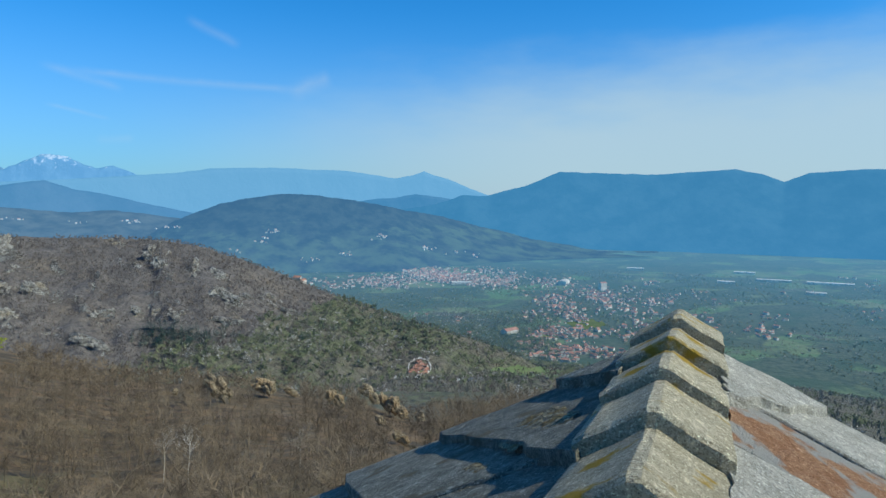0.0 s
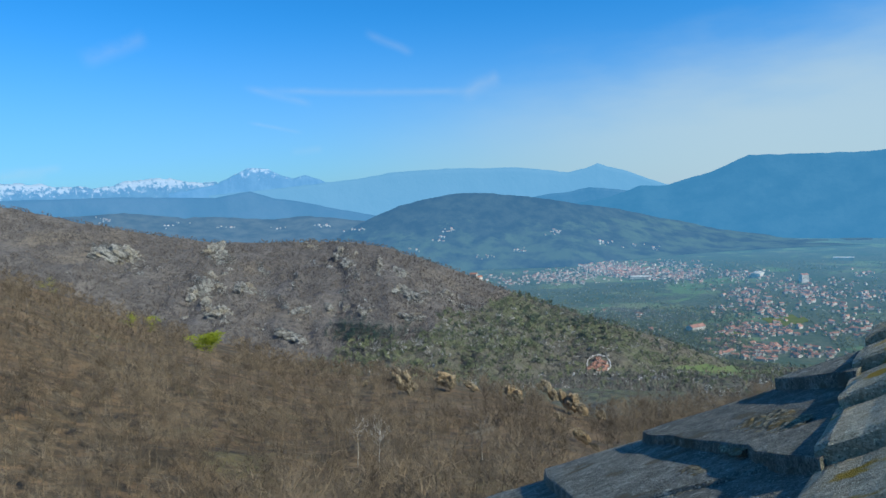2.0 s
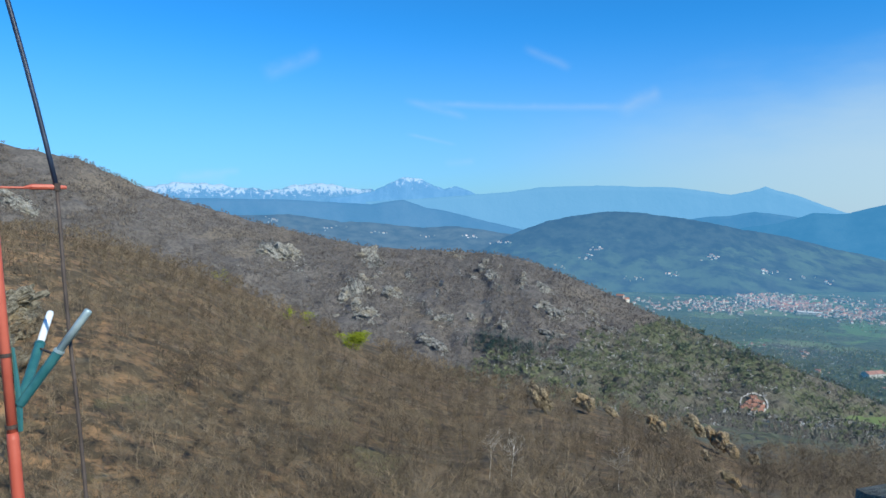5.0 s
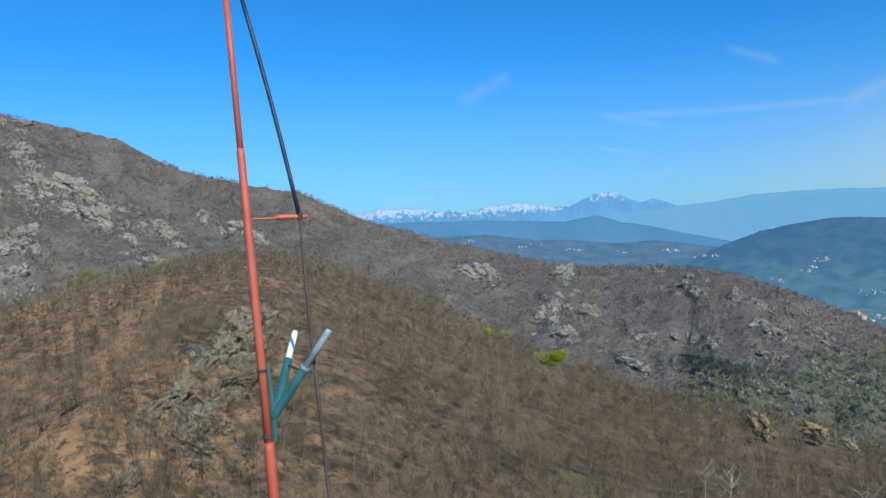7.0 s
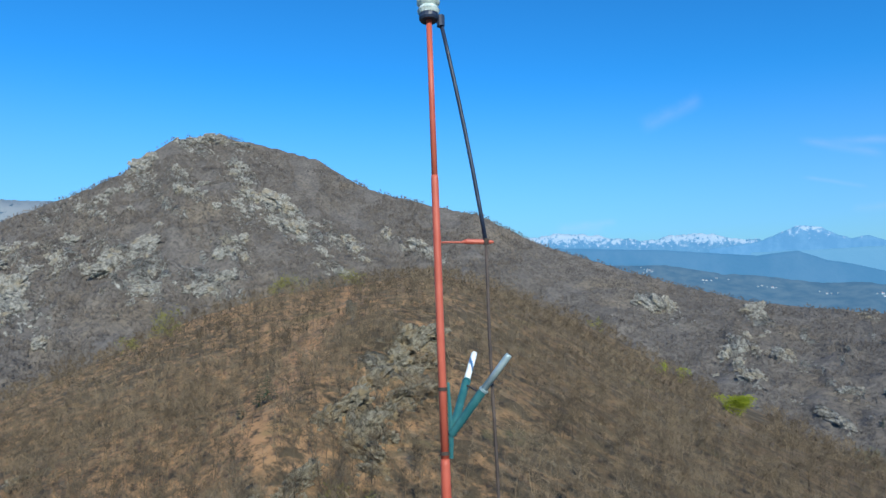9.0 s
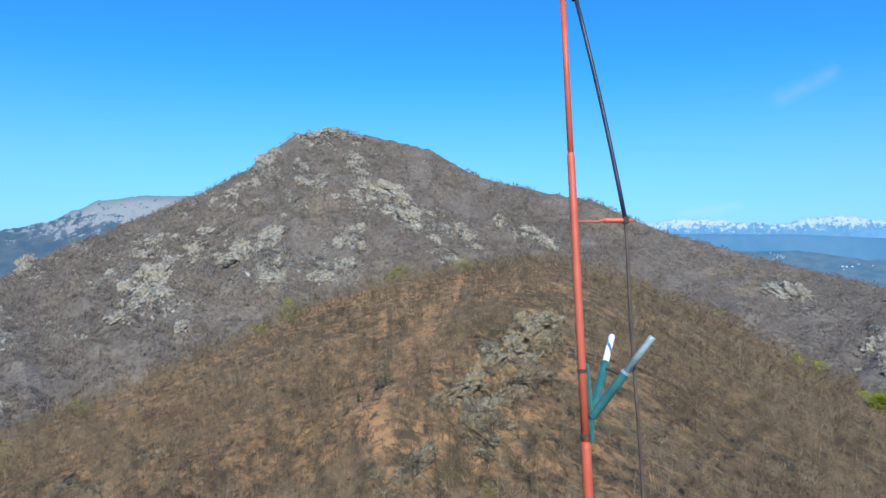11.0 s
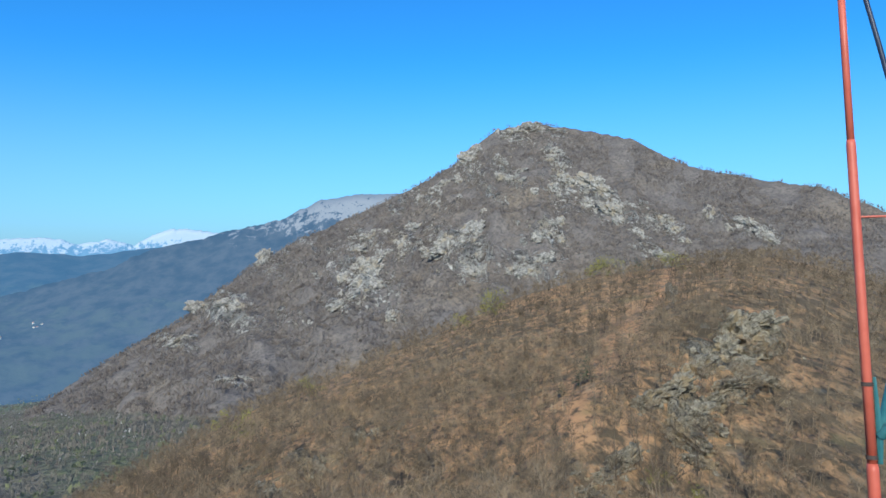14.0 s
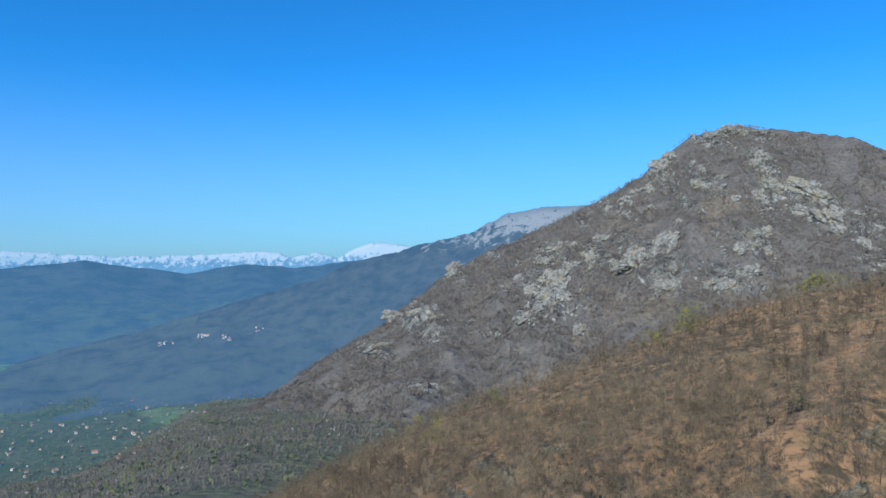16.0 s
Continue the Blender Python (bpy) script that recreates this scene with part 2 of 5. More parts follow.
def make_far(name, dark, light, haze_glow, power, size=160, top=None, fields=None):
    """A distant range with blue haze put into its emission; top: height, unevenness and colour of snow or bare rock."""
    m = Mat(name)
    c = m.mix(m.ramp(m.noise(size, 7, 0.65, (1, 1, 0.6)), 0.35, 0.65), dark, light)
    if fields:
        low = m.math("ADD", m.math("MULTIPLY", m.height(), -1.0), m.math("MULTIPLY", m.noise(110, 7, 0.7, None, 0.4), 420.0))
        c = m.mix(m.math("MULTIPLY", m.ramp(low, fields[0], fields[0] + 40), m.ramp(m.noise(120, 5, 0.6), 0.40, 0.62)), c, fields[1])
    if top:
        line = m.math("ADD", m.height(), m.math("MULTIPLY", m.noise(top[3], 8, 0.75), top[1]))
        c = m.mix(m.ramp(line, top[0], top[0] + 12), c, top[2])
    return m.done(c, 1.0, m.noise(size * 0.4, 6), size * 0.06, glow=(haze_glow, power), gloss=0.0)


MAT = {
    "floor": make_woodland_floor(), "mountain": make_mountain(), "valley": make_valley(), "lower": make_lower_slope(),
    "face": make_face("mountain_cliff", 20.0, (0.16, 0.154, 0.138), (0.43, 0.415, 0.37), (0.33, 0.29, 0.225), (0.11, 0.098, 0.086)),
    "outcrop": make_face("spur_outcrop_rock", 3.0, (0.125, 0.112, 0.086), (0.32, 0.288, 0.22), (0.30, 0.23, 0.14), (0.125, 0.09, 0.05)),
    # The emission colour of each range below is painted blue haze.
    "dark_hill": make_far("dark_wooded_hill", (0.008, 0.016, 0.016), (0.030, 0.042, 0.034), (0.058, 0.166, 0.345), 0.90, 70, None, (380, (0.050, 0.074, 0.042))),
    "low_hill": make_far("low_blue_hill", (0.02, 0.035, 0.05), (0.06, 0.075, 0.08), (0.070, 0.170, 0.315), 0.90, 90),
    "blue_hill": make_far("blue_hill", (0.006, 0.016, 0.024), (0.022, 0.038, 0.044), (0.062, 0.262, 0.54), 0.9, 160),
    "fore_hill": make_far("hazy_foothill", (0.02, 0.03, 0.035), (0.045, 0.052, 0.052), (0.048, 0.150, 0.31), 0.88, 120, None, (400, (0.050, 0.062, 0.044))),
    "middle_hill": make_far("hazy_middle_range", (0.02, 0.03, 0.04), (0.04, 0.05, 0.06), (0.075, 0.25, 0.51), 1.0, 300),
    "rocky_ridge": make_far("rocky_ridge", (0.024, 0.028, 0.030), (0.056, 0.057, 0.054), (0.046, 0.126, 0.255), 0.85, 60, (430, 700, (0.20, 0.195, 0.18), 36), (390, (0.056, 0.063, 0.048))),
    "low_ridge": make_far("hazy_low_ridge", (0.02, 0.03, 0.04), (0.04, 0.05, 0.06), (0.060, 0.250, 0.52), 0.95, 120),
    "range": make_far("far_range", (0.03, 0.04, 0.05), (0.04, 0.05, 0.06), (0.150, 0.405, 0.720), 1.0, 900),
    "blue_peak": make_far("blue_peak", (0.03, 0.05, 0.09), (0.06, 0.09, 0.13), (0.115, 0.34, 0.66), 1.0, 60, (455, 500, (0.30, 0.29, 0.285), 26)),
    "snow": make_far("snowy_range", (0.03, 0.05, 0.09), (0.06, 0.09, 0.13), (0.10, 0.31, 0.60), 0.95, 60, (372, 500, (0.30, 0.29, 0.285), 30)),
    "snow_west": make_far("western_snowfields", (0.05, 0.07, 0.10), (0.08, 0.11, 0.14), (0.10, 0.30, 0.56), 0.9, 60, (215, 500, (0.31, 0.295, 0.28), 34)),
}


# ---------------------------------------------------------------- land
def lattice(ix, iy, seed):
    v = np.sin(ix * 127.1 + iy * 311.7 + seed * 74.7) * 43758.5453
    return v - np.floor(v)


def vnoise(x, y, seed=0):
    ix, iy = np.floor(x), np.floor(y)
    fx, fy = x - ix, y - iy
    fx, fy = fx * fx * (3 - 2 * fx), fy * fy * (3 - 2 * fy)
    a = lattice(ix, iy, seed) * (1 - fx) + lattice(ix + 1, iy, seed) * fx
    b = lattice(ix, iy + 1, seed) * (1 - fx) + lattice(ix + 1, iy + 1, seed) * fx
    return a * (1 - fy) + b * fy


def fbm(x, y, seed=0, octaves=5, gain=0.5):
    total, amp, norm = 0.0, 1.0, 0.0
    for i in range(octaves):
        total = total + amp * (vnoise(x * 2 ** i, y * 2 ** i, seed + i) * 2 - 1)
        norm += amp
        amp *= gain
    return total / norm


def line(az, pts):
    return np.interp(az, [p[0] for p in pts], [p[1] for p in pts])


# crests as (bearing, angle above the horizon); distances as (bearing, metres)
SPUR = ((-180, -30), (-40, -19), (-10, -18), (2, -19.6), (7, -18.2), (13, -17.0), (19, -16.0), (24, -15.0), (28, -13.8), (34, -11.4), (38.5, -9.8), (42.4, -7.6), (48, -4.9), (54.6, -2.5), (59, -1.5), (63, -1.8), (68, -2.5), (72.5, -3.0), (75.5, -3.9), (79, -4.9), (82, -6.1), (87, -8.4),
        (93.5, -11.0), (100, -13.0), (105.8, -15.5), (112.3, -18.5), (120, -21.5), (140, -26), (180, -30))
SPUR_R = ((-180, 150), (-34, 200), (2, 210), (19, 235), (28, 300), (42, 350), (59, 380), (75, 360), (90, 300), (112, 220), (140, 170), (180, 150))
PEAK = ((-40, -24), (-13, -17.5), (-7, -14.2), (-3, -12.8), (2, -11.4), (6, -10.1), (9, -9.0), (11.4, -8.0), (14.2, -6.7), (17.5, -5.4), (20, -4.5), (23, -3.8), (27, -3.6), (33.7, -3.2), (37, -2.5), (41.3, -1.5), (44, -0.7), (48.5, 0.6), (51.5, 1.7), (54.4, 3.1), (56, 3.9), (60, 4.55), (64.6, 5.7), (66.5, 6.5), (69.4, 8.2),
        (72.8, 9.0), (77, 9.7), (81, 9.3), (83.4, 7.6), (84.3, 6.6), (86.7, 5.2), (89.3, 4.0), (92.9, 2.3), (98.2, -0.1), (101.6, -2.0), (106, -5.7), (113, -9.4), (119.5, -13.4), (124, -15.3), (135, -21), (150, -26))
PEAK_R = ((-40, 800), (7, 860), (20, 960), (34, 1020), (56, 1150), (77, 1300), (98, 1250), (113, 1080), (124, 900), (150, 800))
PLAIN = -340.0
# bare rock on the mountain and on the spur: bearing, angle, width and height in degrees
# (lean: degrees by which the rib turns from level, falling to the right)
PEAK_CRAGS = [
    (83.36, 6.3, 2.4, 2.4, -50), (80.4, 6.2, 1.7, 1.5, 0), (79.58, 8.96, 2.9, 1, -15), (76.93, 9.17, 3.9, 0.7, 0), (75.93, 7.06, 1.5, 1.9, -60), (75.4, 4.2, 2.2, 3.4, 70), (71.74, 2.81, 4.9, 2.2, 35),
    (67.14, 1.19, 3.4, 1.5, 40), (63.71, 1.95, 0.7, 1.3, 80), (60.59, 0.8, 3.4, 1.4, 35), (76.31, 0.56, 2.4, 1.9, -50), (77.96, -2.38, 3.6, 1.9, -35), (83.76, -0.29, 5.3, 2.4, -30), (92.47, -3.2, 4.6, 3.4, -55),
    (91.82, 0.05, 2.9, 1.4, -20), (100.64, -1.63, 3.2, 1.9, -45), (104.08, -5.46, 5.3, 2.4, 15), (79.52, 5.08, 2.4, 0.9, -20), (86.85, 3.69, 2.9, 1.4, -35), (89.52, -6.48, 1.5, 1.1, -40), (94.42, -5.48, 2.9, 1, -20),
    (67.81, -1.09, 2.9, 0.9, 25), (98.44, 0.61, 2.9, 0.9, -10), (82.78, -2.44, 2.9, 1.7, -40), (88.43, 0.11, 2.4, 1.7, -40), (107.15, -8, 2.9, 0.8, 0), (103.14, -11.4, 2.4, 0.7, 0), (97.57, -13.34, 1.9, 0.7, -20),
]
SHOULDER_CRAGS = [
    (40.81, -4.06, 3.6, 1.8, 20), (33.52, -4.51, 2.2, 1.9, 70), (34.95, -6.57, 2.4, 1.9, -60), (34.37, -8.93, 2.4, 1.5, 0), (23.18, -5.44, 1.2, 2.4, 65), (20.51, -6.2, 0.7, 1.6, 80), (18.81, -6.79, 1.5, 0.9, 30),
    (14.89, -9.13, 1.7, 0.9, 20), (27.13, -9.69, 1.7, 1, 20), (24.95, -9.51, 0.9, 0.9, 0), (12.92, -10.32, 1.7, 0.6, 25), (29.09, -11.29, 2.7, 0.9, 20), (27.67, -11.97, 1.4, 0.8, 40), (17.84, -9.13, 2.2, 1.2, 10),
    (31.78, -7.16, 1.9, 1.2, 20), (22.27, -9.81, 1.7, 1, 10), (26.04, -3.95, 1.2, 0.6, 0), (18.34, -10.82, 1.9, 0.7, 10),
]
CLIFFS = [c[:4] for c in PEAK_CRAGS + SHOULDER_CRAGS]
chip = random.Random(31)
for band in (((83.5, 5.5), (75.5, -1.5)), ((79, 8.5), (66, 0.5)), ((90, 2.8), (79, -2.5)), ((94, 0), (84, -2.5)), ((98, -1), (91, -5)), ((104, -4), (96, -7)), ((76, 6.5), (70, 2)), ((35, -4), (18, -7.5)), ((34, -7.5), (22, -9))):
    (a0, e0), (a1, e1) = band
    for k in range(12):
        f = chip.random()
        CLIFFS.append((a0 + (a1 - a0) * f + chip.gauss(0, 0.9), e0 + (e1 - e0) * f + chip.gauss(0, 0.5), chip.uniform(0.35, 1.1), chip.uniform(0.35, 0.9)))
OUTCROPS = [(60.6, -7.4, 3.4, 2.0), (63.5, -10.0, 4.0, 2.0), (61.6, -10.4, 4.0, 1.6), (65.6, -14.6, 2.2, 3.2), (93.0, -16.4, 2.2, 0.9), (97.2, -18.4, 2.6, 1.1), (100.5, -20.4, 2.0, 1.2), (66.6, -4.4, 0.9, 1.2)]


def bare(az, el, spots, fray):
    """How far inside bare rock a place lies: above 0 within, with a frayed outline."""
    m = np.full(np.shape(az), -2.0)
    lo, hi = np.min(az), np.max(az)
    for a, e, w, h in spots:
        if a + w < lo or a - w > hi:
            continue
        m = np.maximum(m, 1 - ((az - a) / (0.55 * w)) ** 2 - ((el - e - 0.4 * (az - a)) / (0.5 * h)) ** 2)
    return m + fray


def land(x, y):
    """Height and kind of ground (0 spur, 1 mountain, 2 valley, 3 lower slope, 4 cliff, 5 outcrop) at plan points."""
    r = np.hypot(x, y) + 1e-6
    az = np.degrees(np.arctan2(-x, y))
    rough = fbm(x / 45, y / 45, 1, 4)
    ra = line(az, SPUR_R)
    za = ra * np.tan(np.radians(line(az, SPUR)))
    z90 = 90 * np.tan(np.radians(line(az, ((-180, -28), (0, -26), (30, -24.5), (60, -23), (90, -24), (130, -27), (180, -28)))))
    near = np.where(r < 30, -7 - 13 * np.clip((r - 9) / 21, 0, 1) ** 1.2, -20 + (z90 + 20) * (r - 30) / 60)
    t = np.clip((r - 90) / (ra - 90), 0, 1)
    spur = np.where(r < 90, near, z90 + (za - z90) * t)
    spur = np.where(r > ra, za - 0.6 * (r - ra), spur)
    # the spur's own back, running from the chapel to the outcrop and the crest
    back = line(r, ((0, 76), (90, 74), (160, 68), (250, 63), (380, 61)))
    spur = spur + 7.0 * np.exp(-((az - back) / 7.0) ** 2) * np.clip((r - 70) / 60, 0, 1) * np.clip((ra - r) / 110, 0, 1)
    spur = spur + rough * line(az, ((45, 5.0), (62, 2.2))) * np.clip((r - 30) / 90, 0, 1) * (1 - 0.55 * np.clip(1 - np.abs(r - ra) / 60, 0, 1))
    # wooded slope down to the plain
    fall = line(az, ((-180, 0.245), (98, 0.245), (110, 0.175), (121, 0.18), (130, 0.27), (180, 0.27)))
    vale = np.maximum(-95 - fall * (r - 280), PLAIN - 30) + 10 * fbm(x / 160, y / 160, 5, 4)
    # the rocky mountain and its shoulder
    rb = line(az, PEAK_R) + 60 * fbm(az / 9, az * 0 + 3, 9, 3)
    zb = rb * np.tan(np.radians(line(az, PEAK)))
    rf = 0.5 * rb
    zf = np.minimum(-185 + 0 * az, zb - 60)
    u = np.clip((rb - r) / (rb - rf), -0.2, 1.6)
    ribs = 1 - np.abs(fbm(az / 5.5 + 0.35 * fbm(x / 220, y / 220, 21, 3), r / 700, 31, 4)) * 2.2
    crags = 1 - np.abs(fbm(x / 75, y / 75, 41, 5, 0.55)) * 2.4
    slope = zb - (zb - zf) * np.maximum(u, 0) ** 0.92
    bulk = np.clip(np.maximum(u, 0) * 4, 0, 1)
    fine = fbm(x / 18, y / 18, 51, 4)
    peak = np.where(r <= rb, slope + bulk * (line(az, ((30, 5), (60, 13))) * (ribs - 0.6) + line(az, ((30, 6), (60, 13))) * (crags - 0.5)), zb - 0.5 * (r - rb)) + 2.0 * fine
    peak = np.where((az < -30) | (az > 140), -900, peak)
    plain = PLAIN + 5 * fbm(x / 300, y / 300, 61, 3)
    stack = np.stack([spur, peak, plain, vale])
    z, kind = stack.max(0), stack.argmax(0)
    el = np.degrees(np.arctan2(z, r))
    broken = 1 - np.abs(fbm(x / 22, y / 22, 91, 5, 0.65)) * 2.5
    m = np.where(kind == 1, bare(az, el, CLIFFS, 1.7 * fbm(x / 60, y / 60, 93, 6, 0.68)), -1)
    z = z + np.clip(m * 2, 0, 1) * (4.0 * broken + 1)
    kind = np.where((kind == 1) & (m > 0.62), 4, kind)
    # green woods climb the foot of the mountain
    foot = line(az, ((-40, 5), (3, -6), (8, -8.6), (12, -10.0), (18, -11.9), (24, -13.2), (40, -16), (84, -25), (140, -25)))
    kind = np.where((kind == 1) & (el < foot + 1.6 * fbm(x / 50, y / 50, 99, 5)), 3, kind)
    sharp = 1 - np.abs(fbm(x / 6, y / 6, 95, 5, 0.65)) * 2.5
    m = np.where(kind == 0, bare(az, el, [(a, e, 1.25 * w, 1.2 * h) for a, e, w, h in OUTCROPS], 1.4 * fbm(x / 13, y / 13, 97, 6, 0.66)), -1)
    z = z + np.clip(m * 2, 0, 1) * (2.2 * sharp + 0.3)
    return z, np.where((kind == 0) & (m > 0.05), 5, kind)


def scarred(az, el, x, y):
    """Where the orange earth lies open, on a strip that widens down the spur's sunny flank: 0 to 1."""
    mid = line(el, ((-20, 78.5), (-14, 74.5), (-9, 71.2), (-5, 67.6), (-3, 66.8)))
    wide = line(el, ((-20, 3.2), (-12, 2.9), (-8, 2.0), (-5, 1.1), (-3, 0.8)))
    return np.clip(1 - ((az - mid) / wide) ** 2 + 0.9 * fbm(x / 9, y / 9, 98, 4) - 0.25, 0, 1) * np.clip((el + 19) / 4, 0, 1)


def mesh_from(name, verts, faces, mats, index=None, smooth=False):
    me = bpy.data.meshes.new(name)
    verts, faces = np.asarray(verts, np.float32), np.asarray(faces, np.int32)
    n, k = faces.shape
    me.vertices.add(len(verts))
    me.vertices.foreach_set("co", verts.ravel())
    me.loops.add(n * k)
    me.loops.foreach_set("vertex_index", faces.ravel())
    me.polygons.add(n)
    me.polygons.foreach_set("loop_start", np.arange(0, n * k, k, dtype=np.int32))
    for m in mats:
        me.materials.append(m)
    if index is not None:
        me.polygons.foreach_set("material_index", np.asarray(index, np.int32))
    if smooth:
        me.polygons.foreach_set("use_smooth", np.ones(n, bool))
    me.update(calc_edges=True)
    me.validate()
    return me


def sheet(rows, cols, wrap=False):
    """Quads of a grid of rows x cols points."""
    i, j = np.meshgrid(np.arange(rows - 1), np.arange(cols if wrap else cols - 1), indexing="ij")
    k = (j + 1) % cols
    return np.stack([i * cols + j, i * cols + k, (i + 1) * cols + k, (i + 1) * cols + j], -1).reshape(-1, 4)


azs = np.concatenate([np.arange(-44, 144, 0.24), np.arange(144, 316, 2.0)])
radii = np.concatenate([np.geomspace(2, 90, 40, endpoint=False), np.linspace(90, 420, 110, endpoint=False), np.geomspace(420, 1400, 160, endpoint=False), np.geomspace(1400, 4960, 50)])
A, Q = np.meshgrid(np.radians(azs), radii)
X, Y = -np.sin(A) * Q, np.cos(A) * Q
Z, kind_of = land(X, Y)
quads = sheet(len(radii), len(azs), True)
pick = kind_of.ravel()[quads[:, 0]]
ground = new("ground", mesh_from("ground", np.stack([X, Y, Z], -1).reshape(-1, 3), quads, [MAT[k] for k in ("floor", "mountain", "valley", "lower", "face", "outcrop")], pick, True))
E = np.degrees(np.arctan2(Z, Q))
wide = [(a, e, 1.35 * w, 1.3 * h) for a, e, w, h in CLIFFS]
rocky = np.clip(0.55 + 0.45 * bare(np.degrees(A), E, wide, 0.0), 0, 1) * np.interp(np.degrees(A), (30, 60), (0.72, 1.0))
scar = scarred(np.degrees(A), E, X, Y)
mark = ground.data.attributes.new("rocky", "FLOAT", "POINT")
mark.data.foreach_set("value", np.where(Q < 400, scar, rocky).ravel().astype(np.float32))
tagged(ground, "brown leaf-covered spur, rocky mountain slope and green valley floor", "ground", kind="structure")


def range_of_hills(name, label, mat, crest, dist, depth, foot, seed, jag, cols=500, rows=22, back=True):
    """A distant range: crest heights along the bearing, sloping forward to foot metres of height."""
    a = np.linspace(crest[0][0], crest[-1][0], cols)
    rc = line(a, dist)
    zc = rc * np.tan(np.radians(line(a, crest)))
    tooth = jag * fbm(a / 1.6, a * 0, seed, 6, 0.62)
    us = np.concatenate([[-0.25], np.linspace(0, 1, rows)])
    U, AA = np.meshgrid(us, a, indexing="ij")
    rr = rc[None] - depth * U
    zz = zc[None] - (zc[None] - foot) * np.where(U < 0, -U * 3, np.maximum(U, 0) ** 0.85)
    zz = zz + tooth[None] * np.exp(-np.abs(U) * 14)
    xx, yy = -np.sin(np.radians(AA)) * rr, np.cos(np.radians(AA)) * rr
    zz = zz + jag * 2.6 * fbm(xx / 230, yy / 230, seed + 5, 5) * np.clip(U * 4, 0, 1) * np.clip((1 - U) * 4, 0, 1)
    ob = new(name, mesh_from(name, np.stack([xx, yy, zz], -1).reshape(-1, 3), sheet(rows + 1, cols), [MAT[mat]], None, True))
    return tagged(ob, label, "hills", kind="structure")


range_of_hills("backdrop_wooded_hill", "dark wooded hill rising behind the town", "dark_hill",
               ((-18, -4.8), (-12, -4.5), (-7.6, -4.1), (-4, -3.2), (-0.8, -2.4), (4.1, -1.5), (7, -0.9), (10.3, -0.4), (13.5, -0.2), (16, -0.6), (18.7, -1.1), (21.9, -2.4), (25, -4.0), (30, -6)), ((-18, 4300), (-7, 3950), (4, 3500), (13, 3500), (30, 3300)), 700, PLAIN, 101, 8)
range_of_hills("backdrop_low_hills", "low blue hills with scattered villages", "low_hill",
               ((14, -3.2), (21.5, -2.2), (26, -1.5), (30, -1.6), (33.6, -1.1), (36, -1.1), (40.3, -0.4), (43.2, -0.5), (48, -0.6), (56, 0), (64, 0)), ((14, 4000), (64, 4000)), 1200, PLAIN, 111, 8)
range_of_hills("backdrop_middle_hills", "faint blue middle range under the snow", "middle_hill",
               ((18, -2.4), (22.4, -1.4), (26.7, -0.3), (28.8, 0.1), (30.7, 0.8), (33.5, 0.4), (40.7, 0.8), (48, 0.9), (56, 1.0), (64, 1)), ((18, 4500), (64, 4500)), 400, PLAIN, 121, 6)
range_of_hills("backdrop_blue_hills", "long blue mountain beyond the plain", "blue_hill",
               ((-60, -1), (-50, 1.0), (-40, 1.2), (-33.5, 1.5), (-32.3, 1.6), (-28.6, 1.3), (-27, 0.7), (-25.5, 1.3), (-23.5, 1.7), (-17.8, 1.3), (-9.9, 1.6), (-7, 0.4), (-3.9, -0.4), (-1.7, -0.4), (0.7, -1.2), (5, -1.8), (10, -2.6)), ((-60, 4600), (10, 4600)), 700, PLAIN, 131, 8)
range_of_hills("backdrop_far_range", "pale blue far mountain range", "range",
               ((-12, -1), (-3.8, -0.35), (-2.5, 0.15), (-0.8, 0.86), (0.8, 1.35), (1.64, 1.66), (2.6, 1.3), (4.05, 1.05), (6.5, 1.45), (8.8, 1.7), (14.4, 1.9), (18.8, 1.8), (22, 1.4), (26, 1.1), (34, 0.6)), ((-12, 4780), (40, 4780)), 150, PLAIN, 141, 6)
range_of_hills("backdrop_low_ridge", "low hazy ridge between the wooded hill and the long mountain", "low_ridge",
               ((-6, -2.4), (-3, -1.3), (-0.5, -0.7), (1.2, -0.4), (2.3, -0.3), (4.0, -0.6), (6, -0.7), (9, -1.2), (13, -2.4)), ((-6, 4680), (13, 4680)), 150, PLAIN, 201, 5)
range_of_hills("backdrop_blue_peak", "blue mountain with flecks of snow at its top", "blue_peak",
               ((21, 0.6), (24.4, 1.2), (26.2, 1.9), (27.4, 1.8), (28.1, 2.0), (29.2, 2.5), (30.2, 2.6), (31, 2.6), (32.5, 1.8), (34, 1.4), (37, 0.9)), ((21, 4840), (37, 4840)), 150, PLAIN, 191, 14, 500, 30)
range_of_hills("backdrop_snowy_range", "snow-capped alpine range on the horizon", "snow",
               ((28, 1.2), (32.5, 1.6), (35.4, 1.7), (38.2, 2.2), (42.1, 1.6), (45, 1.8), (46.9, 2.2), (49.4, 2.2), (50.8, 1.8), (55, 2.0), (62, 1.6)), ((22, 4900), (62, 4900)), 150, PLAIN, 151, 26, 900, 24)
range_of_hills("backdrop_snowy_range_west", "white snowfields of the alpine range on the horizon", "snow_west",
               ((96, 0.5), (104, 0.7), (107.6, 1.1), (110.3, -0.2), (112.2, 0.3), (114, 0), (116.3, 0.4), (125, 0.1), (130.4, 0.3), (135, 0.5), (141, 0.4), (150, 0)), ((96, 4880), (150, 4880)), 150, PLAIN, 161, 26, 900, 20)
